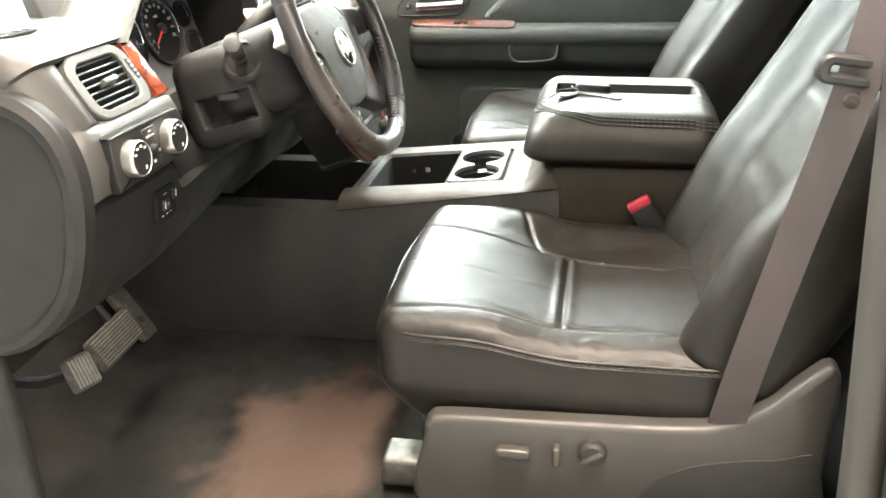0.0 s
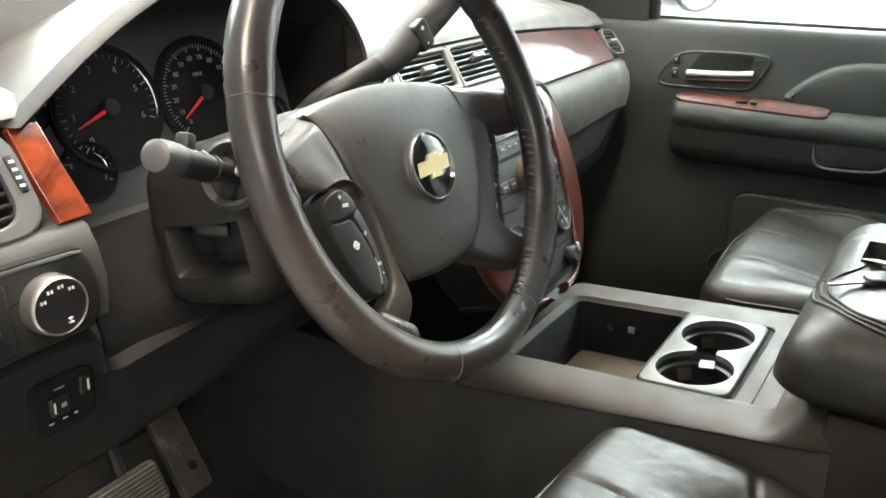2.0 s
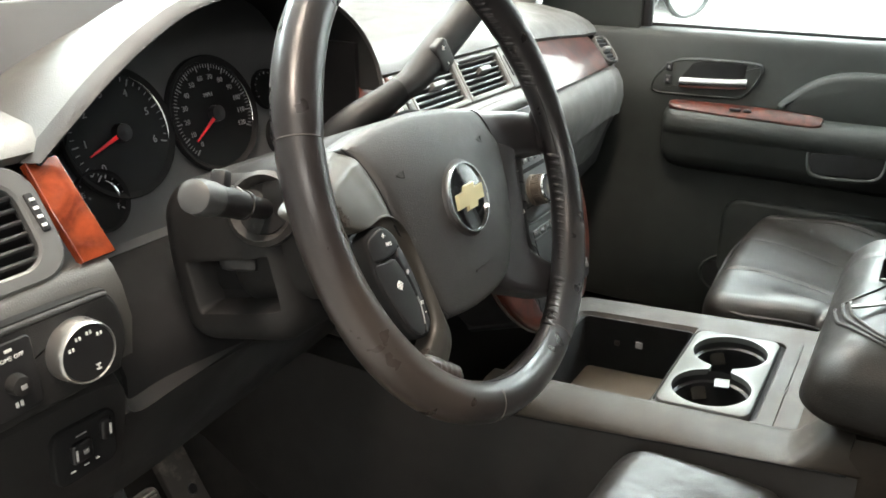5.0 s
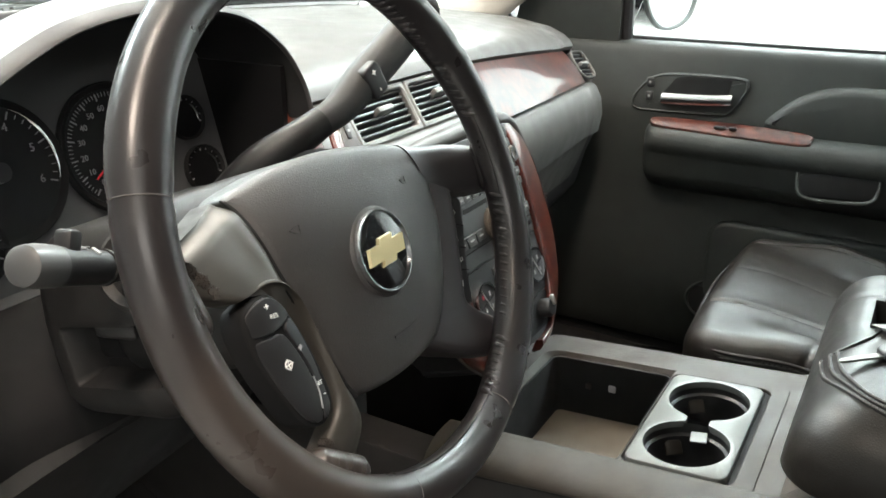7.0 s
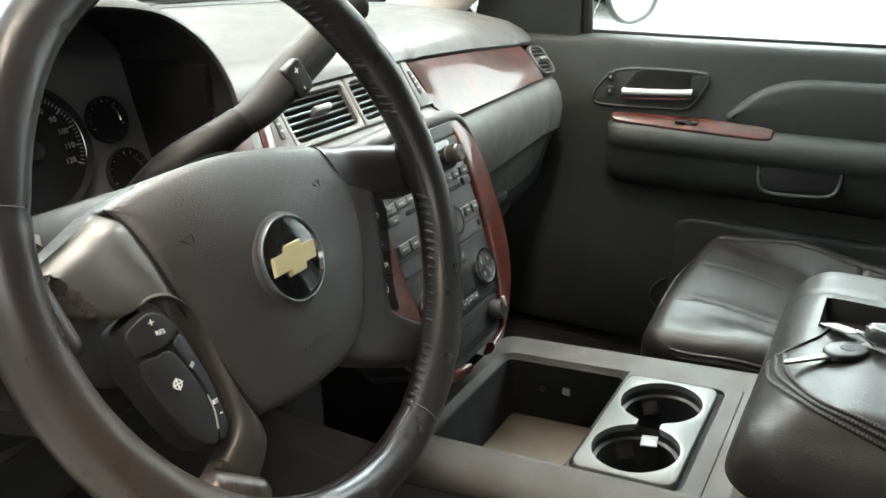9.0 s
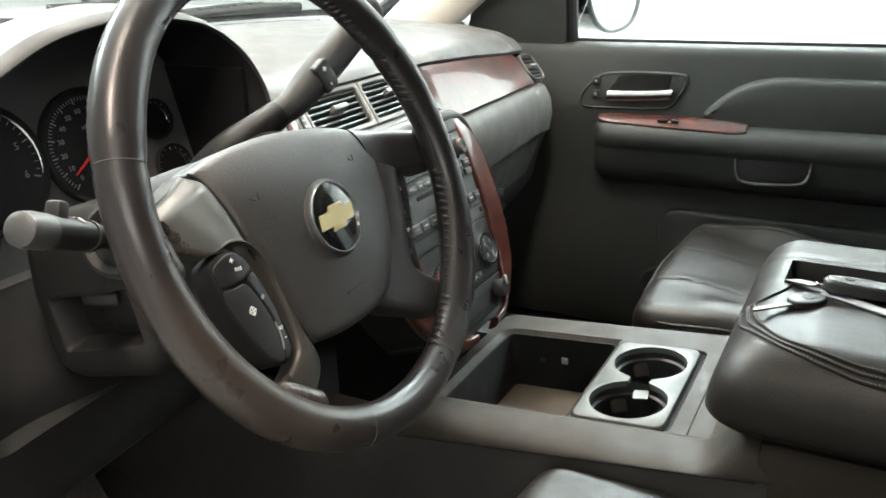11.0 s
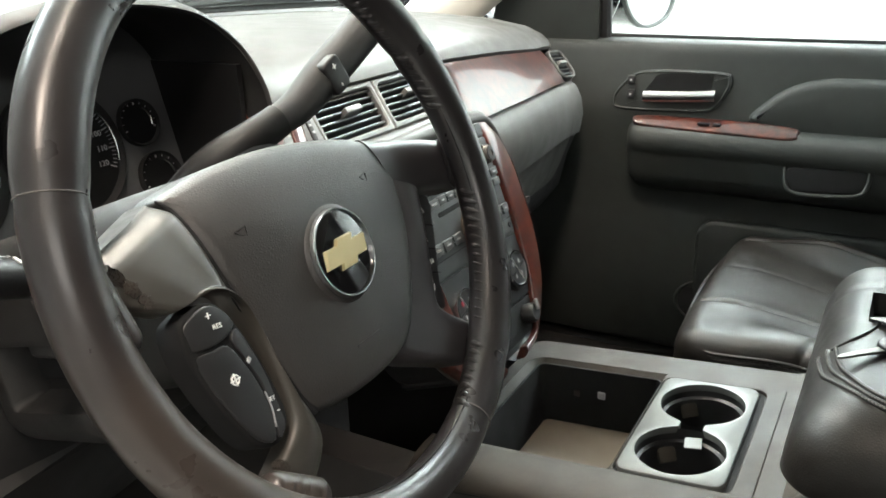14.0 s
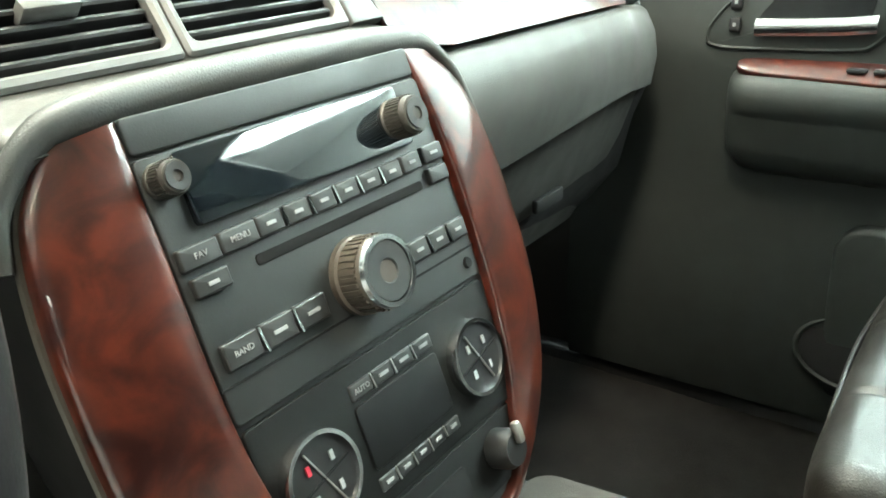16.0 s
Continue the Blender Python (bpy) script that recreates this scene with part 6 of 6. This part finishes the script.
# lamp and drive switches
KM2 = basis((-0.70, 0.1805, 0.645), (1, 0, 0), (0, 0.05, 0.998))
sp_l = smooth_loop([(-0.084, 0.028), (-0.07, 0.034), (0.062, 0.031), (0.078, 0.026), (0.085, 0.010), (0.086, -0.012), (0.079, -0.028), (0.062, -0.034), (-0.07, -0.034), (-0.086, -0.030), (-0.088, 0.0)][::-1], 4)
panel = part("switch_panel", slab(sp_l, -0.010, 0.004, 0.003, KM2), PAD_DARK, dash, "dark panel with lamp and drive switches")
part("panel_gap", slab(inset(sp_l, -0.0012), -0.010, 0.0005, 0.0005, KM2), MATT_BLACK, panel)
for u in (-0.052, 0.044):
    m = KM2 @ pose(u, -0.001, 0.004)
    kn = part("rotary_knob", lathe([(0.0, 0), (0.0232, 0), (0.0228, 0.011), (0.0222, 0.0148), (0.0212, 0.0160), (0.0204, 0.0140), (0, 0.0140)], 48, m), SATIN, panel, "satin-edged rotary knob")
    part("knob_face", lathe([(0, 0.012), (0.0202, 0.012), (0.0202, 0.0150), (0, 0.0154)], 40, m), BLACK, kn)
    for k in range(4):
        a = radians(150 - k * 34)
        for dx in (-0.0014, 0.0014):
            bar(0.0015, 0.0024, m @ pose(0.0150 * math.cos(a) + dx, 0.0150 * math.sin(a), 0.0156), PRINT, kn)
    for dx, dy, w, h in ((0, 0, 0.001, 0.004), (0, 0.0022, 0.0046, 0.0012), (0, -0.0022, 0.0046, 0.0012)):
        bar(w * 0.8, h * 0.8, m @ pose(0.005 + dx, -0.0125 + dy * 0.8, 0.0156), PRINT, kn)
dome = part("dome_switch", slab(rounded(0.034, 0.052, 0.004), 0.003, 0.0065, 0.001, KM2 @ pose(-0.004, -0.001, 0)), BLACK, panel)
part("dome_knob", lathe([(0, 0.006), (0.0075, 0.006), (0.0065, 0.015), (0, 0.016)], 20, KM2 @ pose(-0.004, -0.004, 0)), PAD_DARK, dome)
lettering("DOME OFF", 0.0040, KM2 @ pose(-0.004, 0.014, 0.0068), PRINT, dome)
bar(0.005, 0.002, KM2 @ pose(-0.004, 0.020, 0.0068), PRINT, dome)
for dx in (-0.0022, 0.0012):
    bar(0.002, 0.0038, KM2 @ pose(-0.004 + dx, -0.019, 0.0068), PRINT, dome)
bar(0.004, 0.003, KM2 @ pose(-0.004, -0.004, 0.0163), PRINT_GREY, dome)
# pedal adjust switch on the bolster
TG = basis((-0.643, 0.2065, 0.543), (1, 0, 0), (0, -0.10, 0.99))
tg = part("adjust_switch", slab(rounded(0.056, 0.050, 0.010), -0.006, 0.0022, 0.002, TG), MATT_BLACK, dash, "small black pedal switch")
part("rocker", slab(rounded(0.018, 0.018, 0.003), 0.001, 0.0065, 0.002, TG @ pose(-0.006, 0.002, 0)), BLACK, tg)
part("rocker", slab(rounded(0.010, 0.018, 0.003), 0.001, 0.0065, 0.002, TG @ pose(0.017, 0.010, 0)), BLACK, tg)
bar(0.0014, 0.010, TG @ pose(-0.012, 0.002, 0.0068), PRINT, tg)
bar(0.0016, 0.010, TG @ pose(0.019, 0.010, 0.0068), PRINT, tg)
bar(0.0045, 0.0040, TG @ pose(-0.004, 0.002, 0.0068), PRINT_GREY, tg)
bar(0.009, 0.0010, TG @ pose(-0.004, 0.016, 0.0026), PRINT_GREY, tg)
for u in (-0.014, -0.002, 0.008):
    bar(0.0042 if u < 0 else 0.003, 0.0011, TG @ pose(u, -0.014, 0.0026), PRINT, tg)

# ---- centre stack ----
stack = thing("centre_stack", "black radio and climate panel framed in red burl wood", "radio panel")
SM = basis((0.015, 0.165, 0.672), (1, 0, 0), (0, 0.335, 0.942))
RADIO = material("charcoal_radio_plastic", (0.021, 0.023, 0.0235), 0.5, vary=0.1, grain=0.1)
KNOB_SIDE = material("worn_brown_knob", (0.075, 0.062, 0.050), 0.45, vary=0.2, vary_scale=60)
BUTTON = material("dark_button_plastic", (0.027, 0.0275, 0.028), 0.42, vary=0.1)
face_l = smooth_loop([(-0.100, 0.009), (-0.06, 0.011), (0.06, 0.011), (0.100, 0.009), (0.104, -0.05), (0.105, -0.13), (0.097, -0.21), (0.088, -0.255), (0.0, -0.262), (-0.088, -0.255), (-0.097, -0.21), (-0.105, -0.13), (-0.104, -0.05)][::-1], 4)
part("stack_face", slab(face_l, -0.10, 0.0, 0.001, SM), BLACK, stack, "black stack face")
body_l = smooth_loop([(-0.12, 0.008), (0.12, 0.008), (0.146, -0.03), (0.150, -0.09), (0.146, -0.15), (0.128, -0.205), (0.095, -0.245), (0.0, -0.268), (-0.095, -0.245), (-0.128, -0.205), (-0.146, -0.15), (-0.150, -0.09), (-0.146, -0.03)], 3)
part("stack_body", slab(ccw(body_l), -0.09, -0.012, 0.002, SM), MATT_BLACK, stack)
for s in (-1, 1):
    w_in = [(s * x, y) for x, y in ((0.097, 0.015), (0.1005, -0.015), (0.102, -0.05), (0.103, -0.09), (0.1015, -0.136), (0.095, -0.18), (0.084, -0.215), (0.066, -0.254), (0.030, -0.263))]
    w_out = [(s * x, y) for x, y in ((0.130, 0.0115), (0.148, -0.013), (0.156, -0.049), (0.1585, -0.093), (0.156, -0.149), (0.1375, -0.205), (0.106, -0.245), (0.070, -0.270), (0.030, -0.278))]
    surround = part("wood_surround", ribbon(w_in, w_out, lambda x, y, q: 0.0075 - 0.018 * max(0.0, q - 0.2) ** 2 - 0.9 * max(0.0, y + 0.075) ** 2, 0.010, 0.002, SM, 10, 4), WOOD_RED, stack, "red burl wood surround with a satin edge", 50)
    edge = cat([(x * 1.006, y, -0.010) for x, y in w_out], 5)
    part("surround_edge", tube([SM @ p for p in edge], 0.0020, 6), SPOKE, surround)
part("top_bezel", slab(rounded(0.196, 0.017, 0.003), -0.01, 0.0025, 0.001, SM @ pose(0, 0.007, 0)), RADIO, stack)
cowl = cat([(x, y, -0.010) for x, y in ((-0.1595, -0.030), (-0.152, -0.006), (-0.132, 0.014), (-0.10, 0.0215), (0.0, 0.024), (0.10, 0.0215), (0.132, 0.014), (0.152, -0.006), (0.160, -0.035), (0.163, -0.080), (0.1615, -0.13), (0.152, -0.18))], 5)
nc = len(cowl) - 1
part("stack_cowl", tube([SM @ p for p in cowl], [0.003 + 0.0085 * bell(i / nc - 0.36, 0.22) for i in range(nc + 1)], 12), PAD, stack, "grey vinyl lip over the stack", 60)
radio = part("radio", slab(rounded(0.198, 0.126, 0.004), -0.01, 0.0025, 0.001, SM @ pose(0, -0.066, 0)), RADIO, stack, "charcoal car radio with a dark screen")
part("radio_screen", slab(rounded(0.156, 0.0345, 0.003), 0.0, 0.0042, 0.0008, SM @ pose(-0.003, -0.0215, 0.0012, -4, 0, 0)), SCREEN, radio, "glossy dark screen")


def knob(u, v, r, h, parent, face=BUTTON, side=SPOKE, label="ribbed radio knob"):
    m = SM @ pose(u, v, 0.002)
    k = part("knob", lathe([(0, 0), (r * 1.08, 0), (r * 1.08, h * 0.2), (r, h * 0.25), (r * 0.97, h * 0.9), (r * 0.90, h), (0, h)], 40, m), side, parent, label)
    part("knob_cap", lathe([(0, h * 0.9), (r * 0.80, h * 0.9), (r * 0.78, h + 0.0012), (r * 0.34, h + 0.0010), (r * 0.28, h - 0.0006), (0, h - 0.0014)], 32, m), face, k)
    rb = bmesh.new()
    for i in range(36):
        a = 2 * math.pi * i / 36
        bmesh.ops.create_cube(rb, size=1.0, matrix=m @ pose(r * math.cos(a), r * math.sin(a), h * 0.55, 0, 0, math.degrees(a)) @ Matrix.Diagonal((0.0012, r * 0.09, h * 0.55, 1)))
    part("knob_ribs", rb, side, k)["kind"] = "stuff"
    return k


knob(-0.0895, -0.0145, 0.0078, 0.014, radio)
knob(0.066, -0.0228, 0.0112, 0.020, radio)
mk = knob(0.002, -0.0935, 0.0200, 0.022, radio, BUTTON, KNOB_SIDE, "large volume knob with a satin ring")
part("knob_ring", lathe([(0.0158, 0.0215), (0.0164, 0.0240), (0.0190, 0.0240), (0.0199, 0.0215)], 44, SM @ pose(0.002, -0.0935, 0.002)), CHROME, mk)


def button(u, v, w, h, parent, mark=0.45, txt=None, top=0.0060):
    b = part("button", slab(rounded(w, h, 0.0012), 0.001, top, 0.0012, SM @ pose(u, v, 0)), BUTTON, parent)
    if txt:
        lettering(txt, 0.0042, SM @ pose(u, v, top + 0.0002), PRINT_GREY, b)
    elif mark:
        bar(w * mark, 0.0018, SM @ pose(u, v, top + 0.0002), PRINT_GREY, b)


button(-0.086, -0.0500, 0.022, 0.0105, radio, 0.4, "FAV")
button(-0.063, -0.0495, 0.022, 0.0105, radio, 0.5, "MENU")
for k in range(6):
    button(-0.0435 + k * 0.0185, -0.0490, 0.0165, 0.0105, radio, 0.35)
    if k:
        part("button_divider", box(0.0012, 0.010, 0.001, m=SM @ pose(-0.0527 + k * 0.0185, -0.049, 0.0062, 0, 0, 8)), CHROME, radio)
button(0.0675, -0.0485, 0.0165, 0.0105, radio, 0.35)
button(0.0885, -0.0480, 0.019, 0.0105, radio, 0.4)
button(-0.085, -0.0635, 0.020, 0.0095, radio, 0.3)
button(0.088, -0.0610, 0.018, 0.0095, radio, 0.0)
part("disc_slot", slab(rounded(0.130, 0.0055, 0.002), 0.0, 0.0032, 0.0003, SM @ pose(0.008, -0.0635, 0)), MATT_BLACK, radio)
for k, txt in enumerate(("BAND", None, None)):
    button(-0.083 + k * 0.0225, -0.0975, 0.021, 0.013, radio, 0.4, txt)
    if k:
        part("button_divider", box(0.0014, 0.013, 0.001, m=SM @ pose(-0.094 + k * 0.0225, -0.0975, 0.0062, 0, 0, 8)), CHROME, radio)
for k in range(3):
    button(0.050 + k * 0.019, -0.0965, 0.017, 0.012, radio, 0.35)
    if k:
        part("button_divider", box(0.0014, 0.012, 0.001, m=SM @ pose(0.0405 + k * 0.019, -0.0965, 0.0062, 0, 0, 8)), CHROME, radio)
part("aux_socket", lathe([(0, 0.001), (0.004, 0.001), (0.003, 0.0032), (0, 0.0032)], 14, SM @ pose(0.090, -0.119, 0.001)), MATT_BLACK, radio)
part("radio_groove", box(0.200, 0.0012, 0.001, m=SM @ pose(0, -0.1105, 0.0025)), MATT_BLACK, radio)

climate = part("climate_panel", slab(rounded(0.196, 0.078, 0.004), -0.01, 0.002, 0.001, SM @ pose(0, -0.171, 0)), CLIMATE, stack, "climate control panel in a black deepened for shade")
part("climate_screen", slab(rounded(0.070, 0.036, 0.003), 0.0, 0.0032, 0.0006, SM @ pose(0.002, -0.172, 0)), GAUGE, climate, "unlit black display")
for u in (-0.068, 0.067):
    m = SM @ pose(u, -0.172, 0.0015)
    dlr = part("climate_rocker", lathe([(0, 0), (0.0225, 0), (0.0220, 0.005), (0, 0.006)], 36, m), BLACK, climate, "round rocker with a chrome ring")
    part("rocker_ring", lathe([(0.0205, 0.004), (0.0212, 0.0075), (0.0235, 0.0075), (0.0242, 0.004), (0.0242, 0), (0.0205, 0)], 44, m), CHROME, dlr)
    for du, dv_, mm in ((-0.008, 0.008, RED if u < 0 else PRINT_GREY), (0.008, 0.008, PRINT_GREY), (-0.008, -0.008, PRINT_GREY), (0.008, -0.008, PRINT_GREY)):
        bar(0.0025, 0.005, m @ pose(du, dv_, 0.0062), mm, dlr)
    part("rocker_split", box(0.001, 0.036, 0.001, m=m @ pose(0, 0, 0.0062, 0, 0, 25)), SATIN, dlr)
    part("rocker_split", box(0.036, 0.001, 0.001, m=m @ pose(0, 0, 0.0062, 0, 0, 12)), MATT_BLACK, dlr)
for k, txt in enumerate(("AUTO", None, None, None)):
    button(-0.024 + k * 0.0175, -0.1465, 0.0165, 0.009, climate, 0.45, txt, 0.0036)
    if k:
        part("button_divider", box(0.0010, 0.009, 0.001, m=SM @ pose(-0.0328 + k * 0.0175, -0.1465, 0.0036, 0, 0, 8)), SATIN, climate)
for k in range(5):
    button(-0.027 + k * 0.0145, -0.1985, 0.0135, 0.008, climate, 0.40, None, 0.0030)
    if k:
        part("button_divider", box(0.0009, 0.008, 0.001, m=SM @ pose(-0.0343 + k * 0.0145, -0.1985, 0.0030, 0, 0, 8)), SATIN, climate)
low = part("lower_panel", slab(rounded(0.180, 0.042, 0.006), -0.01, 0.0015, 0.001, SM @ pose(0, -0.233, 0)), CLIMATE, stack)
part("socket_slot", slab(rounded(0.095, 0.022, 0.004), 0.0, 0.0022, 0.0003, SM @ pose(-0.018, -0.234, 0)), MATT_BLACK, low)
part("outlet_cap", lathe([(0, 0), (0.0125, 0), (0.0125, 0.012), (0.010, 0.016), (0, 0.016)], 24, SM @ pose(0.062, -0.231, 0.001)), BLACK, low)
part("cap_tab", box(0.006, 0.014, 0.006, 0.002, 2, SM @ pose(0.066, -0.222, 0.018)), SATIN, low)
